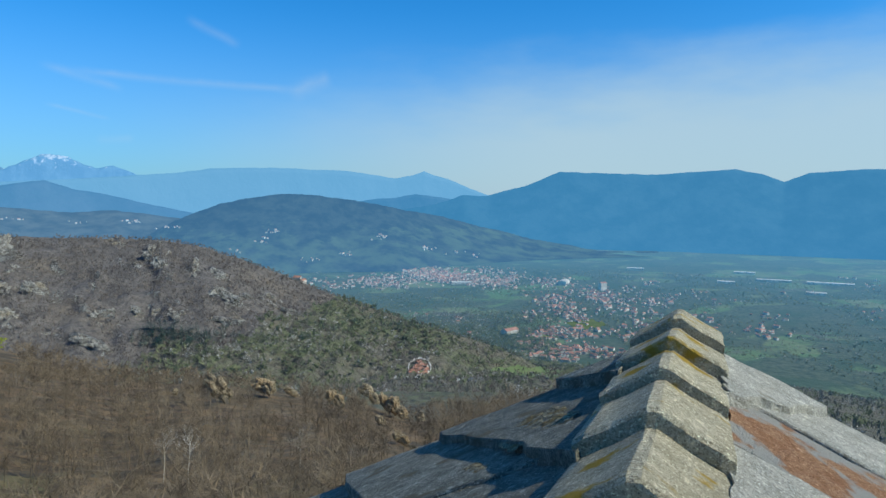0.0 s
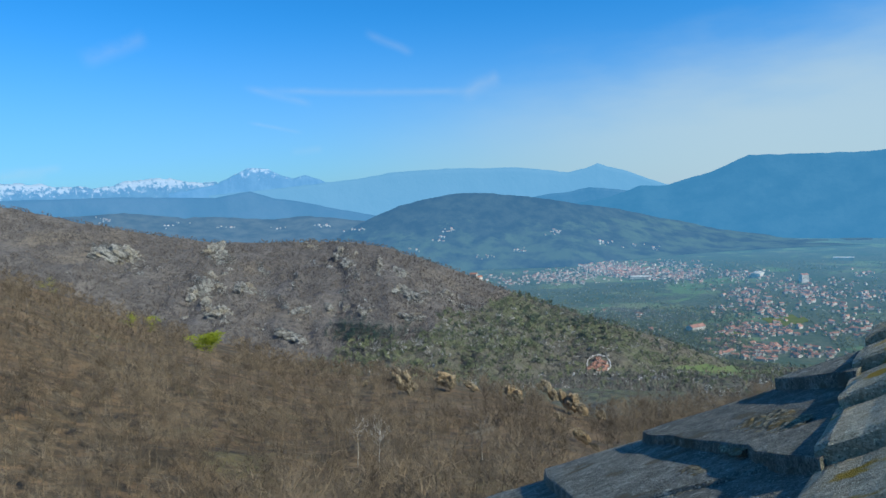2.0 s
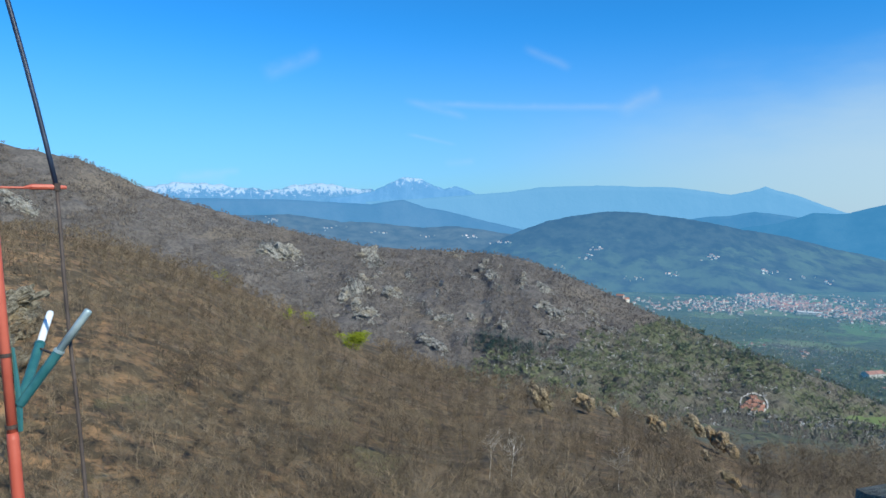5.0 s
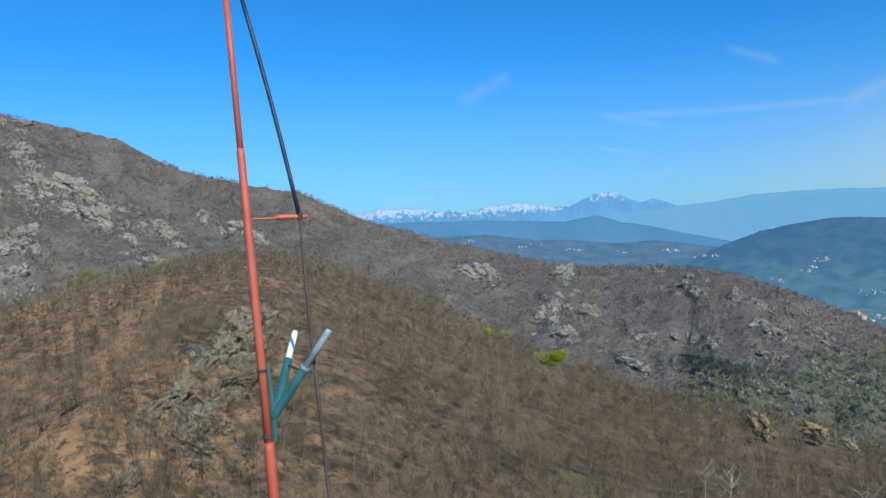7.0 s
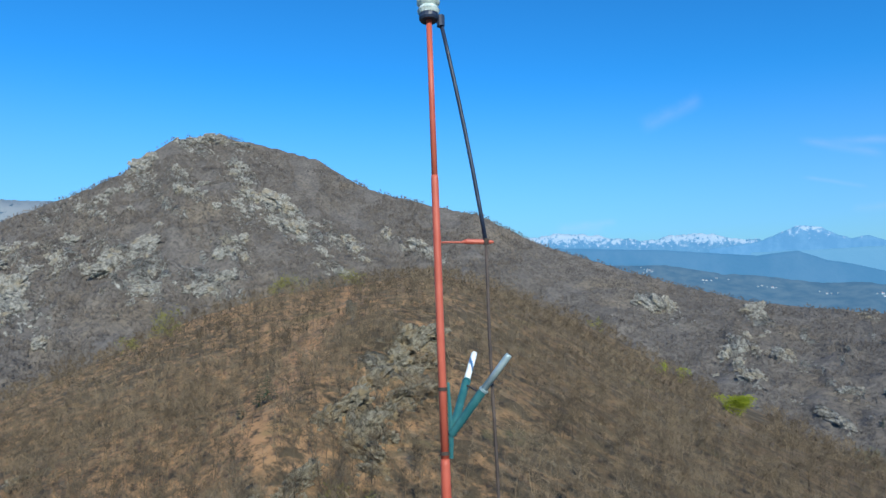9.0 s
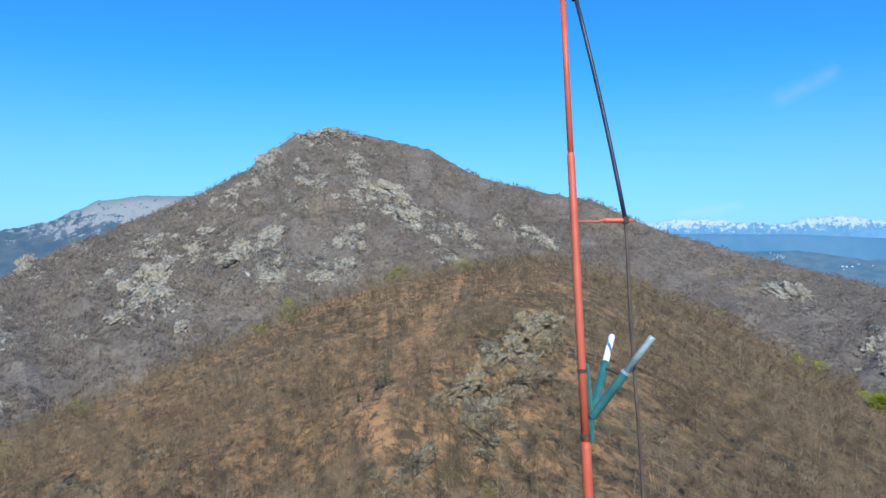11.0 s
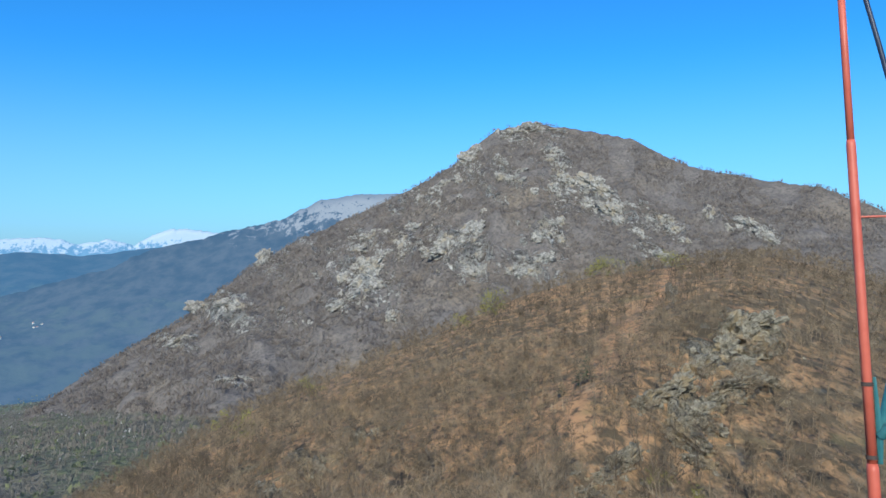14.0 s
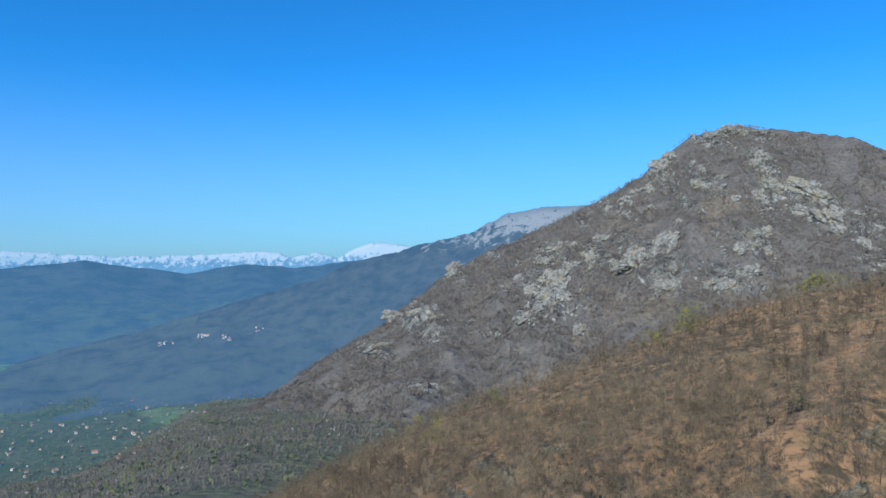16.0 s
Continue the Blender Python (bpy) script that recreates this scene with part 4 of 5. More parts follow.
def build_mast():
    base = on_mast(-8.2)
    mast = new("antenna_mast")
    mast.location = base
    tagged(mast, "leaning red-painted steel mast with a black cable", "mast")

    def rel(p):
        return tuple(Vector(p) - base)

    across = Vector((0.391, 0.920, 0))
    part("lower_pole", rod([rel(on_mast(z)) for z in (-8.2, -4, -0.83, -0.80)], (0.024, 0.024, 0.0235, 0.020), 16), MAT["red_paint"], mast, "", True)
    part("middle_pole", rod([rel(on_mast(z)) for z in (-0.86, -0.2, 0.545, 0.565)], (0.0195, 0.0195, 0.019, 0.0165), 16), MAT["red_paint"], mast, "", True)
    part("upper_pole", rod([rel(on_mast(z)) for z in (0.50, 1.0, 1.40)], (0.0155, 0.0152, 0.015), 16), MAT["red_paint"], mast, "", True)
    # head wrapped in pale sheeting on a dark collar
    top = on_mast(1.385)
    part("collar", rod([rel(top), rel(top + LEAN * 0.012), rel(top + LEAN * 0.034)], (0.046, 0.052, 0.05), 18), MAT["cable"], mast, "dark plastic collar")
    ridges = [rel(top + LEAN * (0.034 + 0.02 * i)) for i in range(9)]
    part("mast_head", rod(ridges, [0.052 + 0.008 * math.sin(i * 2.3) + 0.0015 * i for i in range(9)], 18), MAT["porcelain"], mast, "mast head wrapped in pale weathered sheeting")
    clip = top + across * 0.062
    part("cable_clamp", rod([rel(clip + LEAN * 0.03), rel(clip - LEAN * 0.028)], (0.022, 0.020), 10), MAT["cable"], mast)
    # cable: taut from the head to the bracket, then down beside the pole
    tie = on_mast(0.232) + across * 0.247
    pts, rad = [], []
    for i in range(7):
        t = i / 6
        pts.append(rel((clip * (1 - t) + tie * t) + across * 0.010 * math.sin(math.pi * t))), rad.append(0.0105)
    low = [pts[-1]]
    for i, z in enumerate((0.05, -0.2, -0.5, -0.8, -1.1, -1.6, -2.6, -4.0)):
        low.append(rel(on_mast(z) + across * (0.246 - 0.004 * math.sin(i * 1.3))))
    part("cable", rod(pts, rad, 10), MAT["cable"], mast, "black cable", True)
    part("lower_cable", rod(low, [0.008] * len(low), 10), MAT["old_cable"], mast, "faded brown lower cable", True)
    # bracket: thin arm, flat plate and a clamp round the cable
    arm = [on_mast(0.226), on_mast(0.227) + across * 0.12, on_mast(0.230) + across * 0.14]
    br = part("bracket_arm", rod([rel(p) for p in arm], (0.0045, 0.005, 0.009), 8), MAT["red_paint"], mast, "red flat-ended bracket arm")
    bm = rod([rel(on_mast(0.231) + across * a) for a in (0.125, 0.15, 0.25, 0.285)], (0.004, 0.013, 0.012, 0.007), 8)
    part("bracket_plate", bm, MAT["red_paint"], mast)
    part("cable_tie", rod([rel(tie + Vector((0, 0, s))) for s in (-0.016, 0.016)], (0.0165, 0.0165), 12), MAT["wire"], mast)
    # two stub tubes in a fork, bound to the pole
    fork = on_mast(-0.69) + across * 0.035
    for tip, share, mat, lab in ((Vector((-3.492, 2.031, -0.538)), 0.62, "white_tube", "white stub tube in a teal sleeve"), (Vector((-2.976, 1.880, -0.470)), 0.56, "zinc", "galvanised stub tube in a teal sleeve")):
        way = tip - fork
        sleeve = part("tube_sleeve", rod([rel(fork), rel(fork + way * share)], (0.020, 0.0205), 14), MAT["teal"], mast, "teal sleeve")
        part("stub_tube", rod([rel(fork + way * (share - 0.03)), rel(fork + way * 0.985), rel(tip)], (0.0165, 0.0165, 0.0145), 14), MAT[mat], mast, lab, True)
        part("sleeve_rim", rod([rel(fork + way * (share - 0.012)), rel(fork + way * (share + 0.012))], (0.0225, 0.0225), 14), MAT["zinc" if mat == "zinc" else "teal"], mast)
    part("binding_wire", rod([rel(fork + (Vector((-3.492, 2.031, -0.538)) - fork) * 0.58), rel(fork + (Vector((-3.162, 1.931, -0.526)) - fork) * 0.62 - Vector((0, 0, 0.02))), rel(fork + (Vector((-2.976, 1.880, -0.470)) - fork) * 0.5)], (0.005, 0.006, 0.005), 6), MAT["wire"], mast)
    part("fin", rod([rel(on_mast(z) + across * o) for z, o in ((-0.80, 0.030), (-0.69, 0.034), (-0.45, 0.029))], (0.010, 0.014, 0.006), 6), MAT["teal"], mast, "teal mounting bar")
    for z in (-0.48, -0.775):
        part("wire_binding", rod([rel(on_mast(z - 0.008)), rel(on_mast(z + 0.008))], (0.0235, 0.0235), 14), MAT["wire"], mast)


build_mast()


# ---------------------------------------------------------------- placing on the land
def spot(az, el, r0=70.0, r1=3000.0):
    """The first place on the land that is met in this direction from the chapel's ridge."""
    r = np.geomspace(r0, r1, 420)
    a = radians(az)
    x, y = -math.sin(a) * r, math.cos(a) * r
    z, _ = land(x, y)
    hit = np.nonzero(z >= r * math.tan(radians(el)))[0]
    i = hit[0] if len(hit) else len(r) - 1
    return Vector((x[i], y[i], z[i])), r[i]


def soup(name, tris, mats, index=None):
    """One mesh from loose triangles (n, 3, 3)."""
    tris = np.asarray(tris, np.float32)
    me = bpy.data.meshes.new(name)
    n = len(tris)
    me.vertices.add(n * 3)
    me.vertices.foreach_set("co", tris.ravel())
    me.loops.add(n * 3)
    me.loops.foreach_set("vertex_index", np.arange(n * 3, dtype=np.int32))
    me.polygons.add(n)
    me.polygons.foreach_set("loop_start", np.arange(0, n * 3, 3, dtype=np.int32))
    for m in mats:
        me.materials.append(m)
    if index is not None:
        me.polygons.foreach_set("material_index", np.asarray(index, np.int32))
    me.update(calc_edges=True)
    return me


def spread(template, places, sizes, turns, squash=None):
    """Copies of a triangle template, turned and scaled, set on places: (n * t, 3, 3)."""
    t = template.reshape(-1, 3)
    c, s = np.cos(turns), np.sin(turns)
    x = t[None, :, 0] * c[:, None] - t[None, :, 1] * s[:, None]
    y = t[None, :, 0] * s[:, None] + t[None, :, 1] * c[:, None]
    z = np.repeat(t[None, :, 2], len(places), 0)
    if squash is not None:
        z = z * squash[:, None]
    out = np.stack([x, y, z], -1) * sizes[:, None, None] + places[:, None, :]
    return out.reshape(-1, 3, 3)


def cone_tris(p, q, r0, r1, sides=3):
    """A thin tapered stick from p to q as triangles."""
    p, q = np.asarray(p, float), np.asarray(q, float)
    w = q - p
    w = w / np.linalg.norm(w)
    a = np.cross(w, (0.3, 0.9, 0.2) if abs(w[2]) > 0.9 else (0, 0, 1.0))
    a = a / np.linalg.norm(a)
    b = np.cross(w, a)
    out = []
    for k in range(sides):
        t0, t1 = 2 * math.pi * k / sides, 2 * math.pi * (k + 1) / sides
        d0, d1 = a * math.cos(t0) + b * math.sin(t0), a * math.cos(t1) + b * math.sin(t1)
        out.append((p + d0 * r0, p + d1 * r0, q + d1 * r1))
        if r1 > 0.004:
            out.append((p + d0 * r0, q + d1 * r1, q + d0 * r1))
    return out


def bare_tree(seed, h, limbs, twigs, thick=0.11, twig_w=0.045, stems=1):
    """A leafless tree as (wood, twigs) triangles: leaning trunk, spreading limbs, a round haze of twigs."""
    g = random.Random(seed)
    wood, fine = [], []
    for stem in range(stems):
        tilt = 0.12 if stems == 1 else 0.35
        lean = np.array((g.uniform(-tilt, tilt), g.uniform(-tilt, tilt), 1.0))
        hh = h * g.uniform(0.8, 1.0)
        knots = [np.array((0, 0, -0.4))]
        for k in (0.35, 0.65, 0.92):
            knots.append(lean * hh * k + np.array((g.uniform(-0.2, 0.2), g.uniform(-0.2, 0.2), 0)))
        for i in range(3):
            wood += cone_tris(knots[i], knots[i + 1], thick * (1 - 0.28 * i), thick * (1 - 0.28 * (i + 1)) if i < 2 else 0.0)
        tips = [(knots[1], knots[3])]
        for k in range(limbs):
            f = g.uniform(0.30, 0.85)
            j = min(int(f * 3), 2)
            p = knots[j] + (knots[j + 1] - knots[j]) * (f * 3 - j)
            a = g.uniform(0, 2 * math.pi)
            reach = hh * g.uniform(0.20, 0.38) * (1.2 - 0.6 * f)
            q = p + np.array((math.cos(a) * reach, math.sin(a) * reach, reach * g.uniform(0.5, 1.2)))
            wood += cone_tris(p, q, thick * 0.34, 0.0)
            tips.append((p, q))
        for k in range(twigs // stems):
            p, q = tips[g.randrange(len(tips))]
            s = p + (q - p) * g.uniform(0.3, 1.0)
            d = np.array((g.gauss(0, 0.75), g.gauss(0, 0.75), g.uniform(-0.1, 1.1)))
            e = s + d * h * 0.15
            side = np.array((g.uniform(-1, 1), g.uniform(-1, 1), g.uniform(-0.3, 0.3))) * twig_w
            fine.append((s - side, s + side, e))
    return np.array(wood), np.array(fine)


def broom(seed, blades, width):
    """A far leafless tree about 1 high: a few tapering sprays of twigs fanning out of a stem."""
    g = random.Random(seed)
    out = [((-0.02, 0, 0), (0.02, 0, 0), (0, 0, 0.7))]
    for k in range(blades):
        a, z = g.uniform(0, 6.283), g.uniform(0.15, 0.55)
        reach = g.uniform(0.12, 0.42)
        p = np.array((0.3 * reach * math.cos(a), 0.3 * reach * math.sin(a), z))
        q = np.array((reach * math.cos(a), reach * math.sin(a), z + g.uniform(0.25, 0.5)))
        w = np.array((-math.sin(a), math.cos(a), g.uniform(-0.4, 0.4))) * width
        out.append((p, q - w, q + w) if g.random() < 0.6 else (p - w, p + w, q))
    return np.array(out)


def scatter(n, az0, az1, r0, r1, seed):
    """Random plan points, even over the area."""
    g = np.random.default_rng(seed)
    a = np.radians(g.uniform(az0, az1, n))
    r = np.sqrt(g.uniform(r0 * r0, r1 * r1, n))
    x, y = -np.sin(a) * r, np.cos(a) * r
    z, kind = land(x, y)
    return np.stack([x, y, z], -1), kind, r, np.degrees(a)


def plant(name, label, category, groups, mat):
    tri = np.concatenate(groups)
    return tagged(new(name, soup(name, tri, [MAT[mat]])), label, category, kind="stuff")


def stand(templates, pts, seed, lo, hi):
    g = np.random.default_rng(seed)
    out = []
    which = g.integers(0, len(templates), len(pts))
    for i, t in enumerate(templates):
        p = pts[which == i]
        if len(p):
            out.append(spread(t, p, g.uniform(lo, hi, len(p)), g.uniform(0, 6.283, len(p)), g.uniform(0.85, 1.2, len(p))))
    return out


# ---------------------------------------------------------------- rocks
def crag_mesh(seed, mat, detail=3, layers=3.2, dip=0.7, rugged=0.46, across=1.6):
    """A split and bedded crag about 2 across: blocks parted by cracks along a dip, broken edges."""
    g = random.Random(seed)
    bm = bmesh.new()
    bmesh.ops.create_icosphere(bm, subdivisions=detail, radius=1.0)
    turn = Euler((g.uniform(-0.4, 0.4), dip + g.uniform(-0.25, 0.25), g.uniform(-0.5, 0.5))).to_matrix()
    off = Vector((seed * 5.3, seed * 2.9, seed * 1.3))
    for v in bm.verts:
        p = v.co.copy()
        q = turn @ p
        near, _ = noise.voronoi(Vector((q.x * across, q.y * across, q.z * layers)) + off)
        crack = max(0.0, 1.0 - (near[1] - near[0]) / 0.16)
        block = noise.cell_vector(Vector((q.x * across * 1.2, q.y * across * 1.2, q.z * layers * 1.1)) + off)
        v.co = p * (0.78 + rugged * noise.fractal(p * 1.6 + off, 0.6, 2.2, 5) - 0.20 * crack + 0.36 * (block.x - 0.5)) + turn.transposed() @ Vector((0.10 * (block.y - 0.5), 0.10 * (block.z - 0.5), 0))
    me = bpy.data.meshes.new("crag")
    bm.to_mesh(me)
    bm.free()
    me.materials.append(MAT[mat])
    return me


OUTCROP_CRAGS = [crag_mesh(i + 1, "rock", 4) for i in range(7)]
TOR_ROCKS = [crag_mesh(i + 51, "tor", 4, 2.3, 0.15, 0.26, 0.8) for i in range(5)]
CLIFF_CRAGS = [crag_mesh(i + 21, "cliff", 4) for i in range(6)]
SMALL_CRAGS = [crag_mesh(i + 71, "cliff", 3) for i in range(6)]
SMALL_ROCKS = [crag_mesh(i + 91, "rock", 3) for i in range(6)]
grock = random.Random(77)


def set_crag(meshes, az, el, w, h, lean, name, label, group, r0=70.0, upright=0.6, deep=0.55, sunk=0.30):
    """A crag w by h degrees across, met in this direction and let into the slope; upright 1 stands, 0 lies back."""
    p, r = spot(az, el, r0)
    a, b = 0.62 * r * radians(w), 0.62 * r * radians(h)
    d = deep * math.sqrt(a * b)
    ob = new(name, meshes[grock.randrange(len(meshes))])
    turn = Matrix.Rotation(radians(az), 4, "Z") @ Matrix.Rotation(-(1 - upright) * 1.0, 4, "X") @ Matrix.Rotation(radians(lean), 4, "Y")
    ob.matrix_world = Matrix.Translation(p - Vector((0, 0, d * sunk))) @ turn @ Matrix.Diagonal((a * grock.choice((-1, 1)), d, b, 1))
    return tagged(ob, label, "rock", group)


# bedded rock on the spur's back: bearing, angle, width and height in degrees, lean
SPUR_ROCKS = [
    (62, -7.96, 3.01, 1.94, -50), (60.17, -7.17, 2.91, 1.26, -15), (62.67, -9.17, 1.94, 1.36, -60), (60.81, -9.3, 2.43, 1.17, -15), (59.23, -8.65, 1.46, 1.07, 0), (64.75, -10.9, 2.91, 1.26, -40),
    (66.39, -12.15, 2.43, 0.97, -35), (62.36, -12.16, 4.37, 1.17, -20), (60.76, -11.37, 2.91, 0.97, 10), (63.74, -13.39, 2.43, 1.26, -30), (64.91, -14.37, 2.23, 1.26, -50), (65.57, -16.45, 1.65, 2.91, -60),
    (64.59, -17.72, 1.26, 1.65, -70), (66.56, -15.37, 1.46, 1.17, -40), (69, -13.65, 2.14, 1.17, -35), (67.81, -12.91, 1.46, 0.87, -30), (70.85, -18.49, 2.43, 1.46, -40), (72.3, -19.64, 1.65, 1.17, -30),
    (73.74, -21.12, 2.14, 1.46, -20), (75.2, -21.87, 1.26, 1.07, 0), (69.9, -17.34, 1.26, 0.87, -30), (63.46, -15.41, 1.46, 0.87, -20),
]
LOWER_ROCKS = [
    (91.03, -15.97, 1.94, 0.68, -20), (93.03, -16.79, 1.17, 0.68, -30), (95.42, -18.12, 2.14, 1.07, -25), (96.7, -18.7, 1.17, 1.26, -50), (98.58, -19.31, 1.26, 0.78, -20), (99.19, -20.43, 1.07, 0.87, 0),
    (89.44, -15.53, 0.97, 0.39, -10), (101.98, -18.27, 1.94, 0.68, 0),
]
TORS = [
    (19.12, -16.19, 1.26, 2.23, 65), (18.37, -16.57, 0.78, 1.26, 60), (15.47, -16.38, 1.65, 1.17, 20), (14.87, -16.56, 0.97, 1.07, 60), (13.13, -16.87, 1.36, 0.58, 35), (22.36, -16.04, 0.49, 0.58, 0),
    (9.67, -17.47, 0.97, 1.26, 60), (9.02, -17.91, 0.78, 1.26, 60), (6.75, -17.15, 1.26, 0.97, 30), (6.02, -17.76, 0.78, 1.07, 60), (5.05, -18.06, 0.78, 1.75, 60), (4.28, -18.47, 1.17, 1.46, 50),
    (3.6, -18.96, 0.87, 1.26, 55), (2.04, -19.33, 0.78, 0.97, 60), (5.49, -19.55, 1.07, 0.58, 35), (3.93, -20.91, 1.17, 0.87, 40), (3.3, -21.31, 0.87, 0.68, 40), (2.57, -21.82, 0.97, 0.49, 40),
]
OUT = "grey bedded crag of the rocky outcrop on the spur"
for az, el, w, h, lean in SPUR_ROCKS:
    set_crag(OUTCROP_CRAGS, az, el, 1.2 * w, 1.3 * h, lean, "outcrop", OUT, "spur outcrop", 70, 0.8, 0.75, -0.25)
    for k in range(7):
        q = grock.uniform(0.2, 0.5)
        set_crag(SMALL_ROCKS, az + grock.gauss(0, 0.5) * w, el + grock.gauss(0, 0.45) * h, w * q, min(w, h) * q * 1.3, grock.uniform(-60, 0), "boulder", "small grey boulder beside the outcrop", "boulders on the spur")
for az, el, w, h, lean in LOWER_ROCKS:
    set_crag(OUTCROP_CRAGS, az, el, 1.3 * w, 1.6 * h, lean, "outcrop", "pale rock rib among bare brush", "lower rocks")
    for k in range(3):
        q = grock.uniform(0.2, 0.45)
        set_crag(SMALL_ROCKS, az + grock.gauss(0, 0.6) * w, el + grock.gauss(0, 0.6) * h, w * q, h * q * 1.2, grock.uniform(-60, 0), "boulder", "pale boulder among bare brush", "lower rocks")
TOR_AT = []
for az, el, w, h, lean in TORS:
    p, r = spot(az, el - 0.5 * h)
    TOR_AT.append((az, r, w))
    a, b = 0.66 * r * radians(w), 0.66 * r * radians(h)
    ob = new("tor", TOR_ROCKS[grock.randrange(5)])
    ob.matrix_world = Matrix.Translation(p + Vector((0, 0, 0.55 * min(a, b) + 0.7 * b))) @ Matrix.Rotation(radians(az), 4, "Z") @ Matrix.Rotation(radians(lean), 4, "Y") @ Matrix.Diagonal((max(a, b), 0.8 * min(a, b), min(a, b), 1) if lean > 40 else (a, 0.8 * min(a, b), b, 1))
    tagged(ob, "weathered tan rock tor standing out of bare wood", "rock", "tors on the spur")
# the great pale boulder on the shoulder, and the cliffs of the mountain and of its shoulder
az, el, w, h, lean = SHOULDER_CRAGS[0]
set_crag(CLIFF_CRAGS, az, el, 0.95 * w, 1.1 * h, lean, "great_boulder", "great pale boulder standing out of the wooded shoulder", "crags of the mountain", 420, 0.6, 0.6, 0.0)
for crags, lab, big in ((PEAK_CRAGS, "pale grey crag on the mountainside", 1.1), (SHOULDER_CRAGS[1:], "grey crag on the wooded shoulder", 1.15)):
    for az, el, w, h, lean in crags:
        ca, sa = math.cos(radians(lean)), math.sin(radians(lean))
        for k in range(int(5 + 0.8 * w * h)):
            q = grock.uniform(0.30, 0.55) if k < 3 else grock.uniform(0.10, 0.32)
            u, v = grock.gauss(0, 0.30 if k < 3 else 0.42) * w, grock.gauss(0, 0.22 if k < 3 else 0.40) * h
            set_crag(CLIFF_CRAGS if k < 3 else SMALL_CRAGS, az - u * ca - v * sa * 0.6, el - u * sa + v * ca, big * max(w, h) * q, big * min(w, h) * q * 1.3, lean + grock.uniform(-25, 25), "crag", lab, "crags of the mountain", 420, 0.45, 0.5, 0.12)


# ---------------------------------------------------------------- bare wood on the spur
gaps = ((60.6, -7.6), (63, -10.5), (66, -15), (71.5, -17.8))


def clear_of_rocks(pts, az):
    el = np.degrees(np.arctan2(pts[:, 2], np.hypot(pts[:, 0], pts[:, 1])))
    keep = np.ones(len(pts), bool)
    for a, e in gaps:
        keep &= ((az - a) / 1.9) ** 2 + ((el - e) / 1.6) ** 2 > 1
    r = np.hypot(pts[:, 0], pts[:, 1])
    for a, rt, s in TOR_AT:
        keep &= (np.abs(az - a) > 0.8 * s) | (r > rt + 2) | (r < rt - 48)
    keep &= (np.abs(az - 34.8) > 1.6) | (r > 330) | (r < 230)
    open_earth = scarred(az, el, pts[:, 0], pts[:, 1])
    return keep & (open_earth * 0.9 < np.random.default_rng(len(pts)).uniform(0, 1, len(pts)))


near_full = [np.concatenate(bare_tree(i, 8.5, 9, 165, 0.070, 0.038)) for i in range(8)]
far_light = [np.concatenate(bare_tree(40 + i, 8.0, 4, 44, 0.080, 0.105)) for i in range(8)]
tiny = [broom(80 + i, 6, 0.075) for i in range(8)]


def open_wood(az):
    """Where the wood thins out: leaf-strewn ground shows between the trees on the sunny flank."""
    return line(az, ((-14, -1), (58, -0.9), (64, -0.62), (95, -0.60), (110, -0.8), (122, -0.9)))


pts, kind, r, az = scatter(4300, -14, 122, 45, 200, 11)
keep = (kind == 0) & clear_of_rocks(pts, az) & (fbm(pts[:, 0] / 22, pts[:, 1] / 22, 71, 3) > open_wood(az))
plant("bare_wood", "dense leafless grey-brown woodland on the steep slope", "woodland", stand(near_full, pts[keep], 12, 0.45, 1.1), "bark")
pts, kind, r, az = scatter(2600, 58, 122, 85, 215, 29)
keep = (kind == 0) & clear_of_rocks(pts, az)
plant("brush_wood", "low pale brush wood on the sunny flank of the spur", "woodland", stand(far_light, pts[keep], 28, 0.35, 0.75), "pale_brush")
pts, kind, r, az = scatter(14000, -14, 122, 200, 410, 13)
keep = (kind == 0) & clear_of_rocks(pts, az) & (fbm(pts[:, 0] / 26, pts[:, 1] / 26, 72, 3) > open_wood(az))
plant("bare_wood_far", "leafless brown woodland along the spur's crest", "woodland", stand(far_light, pts[keep], 14, 0.45, 1.1), "bark")
pts, kind, r, az = scatter(16000, -20, 130, 260, 1100, 15)
keep = (kind == 3) & (fbm(pts[:, 0] / 60, pts[:, 1] / 60, 73, 3) > -0.35)
plant("bare_wood_below", "bare woodland falling towards the valley", "woodland", stand(far_light, pts[keep & (r < 400)], 16, 0.5, 0.9) + stand(tiny, pts[keep & (r >= 400)], 26, 3.2, 5.6), "scrub")
pts, kind, r, az = scatter(42000, -2, 52, 430, 1150, 17)
keep = ((kind == 1) | (kind == 4)) & (r < line(az, PEAK_R) + 25) & (fbm(pts[:, 0] / 40, pts[:, 1] / 40, 74, 4) > -0.3)
plant("shoulder_wood", "bare trees over the mountain's rocky shoulder", "woodland", stand(tiny, pts[keep], 18, 2.6, 5.2), "scrub")
pts, kind, r, az = scatter(90000, 52, 128, 440, 1360, 19)
keep = ((kind == 1) | (kind == 4)) & (r < line(az, PEAK_R) + 25) & (fbm(pts[:, 0] / 40, pts[:, 1] / 40, 74, 4) > -0.25)
plant("mountain_wood", "sparse bare trees over the rocky mountainside", "woodland", stand(tiny, pts[keep], 20, 3.5, 7.0), "scrub")


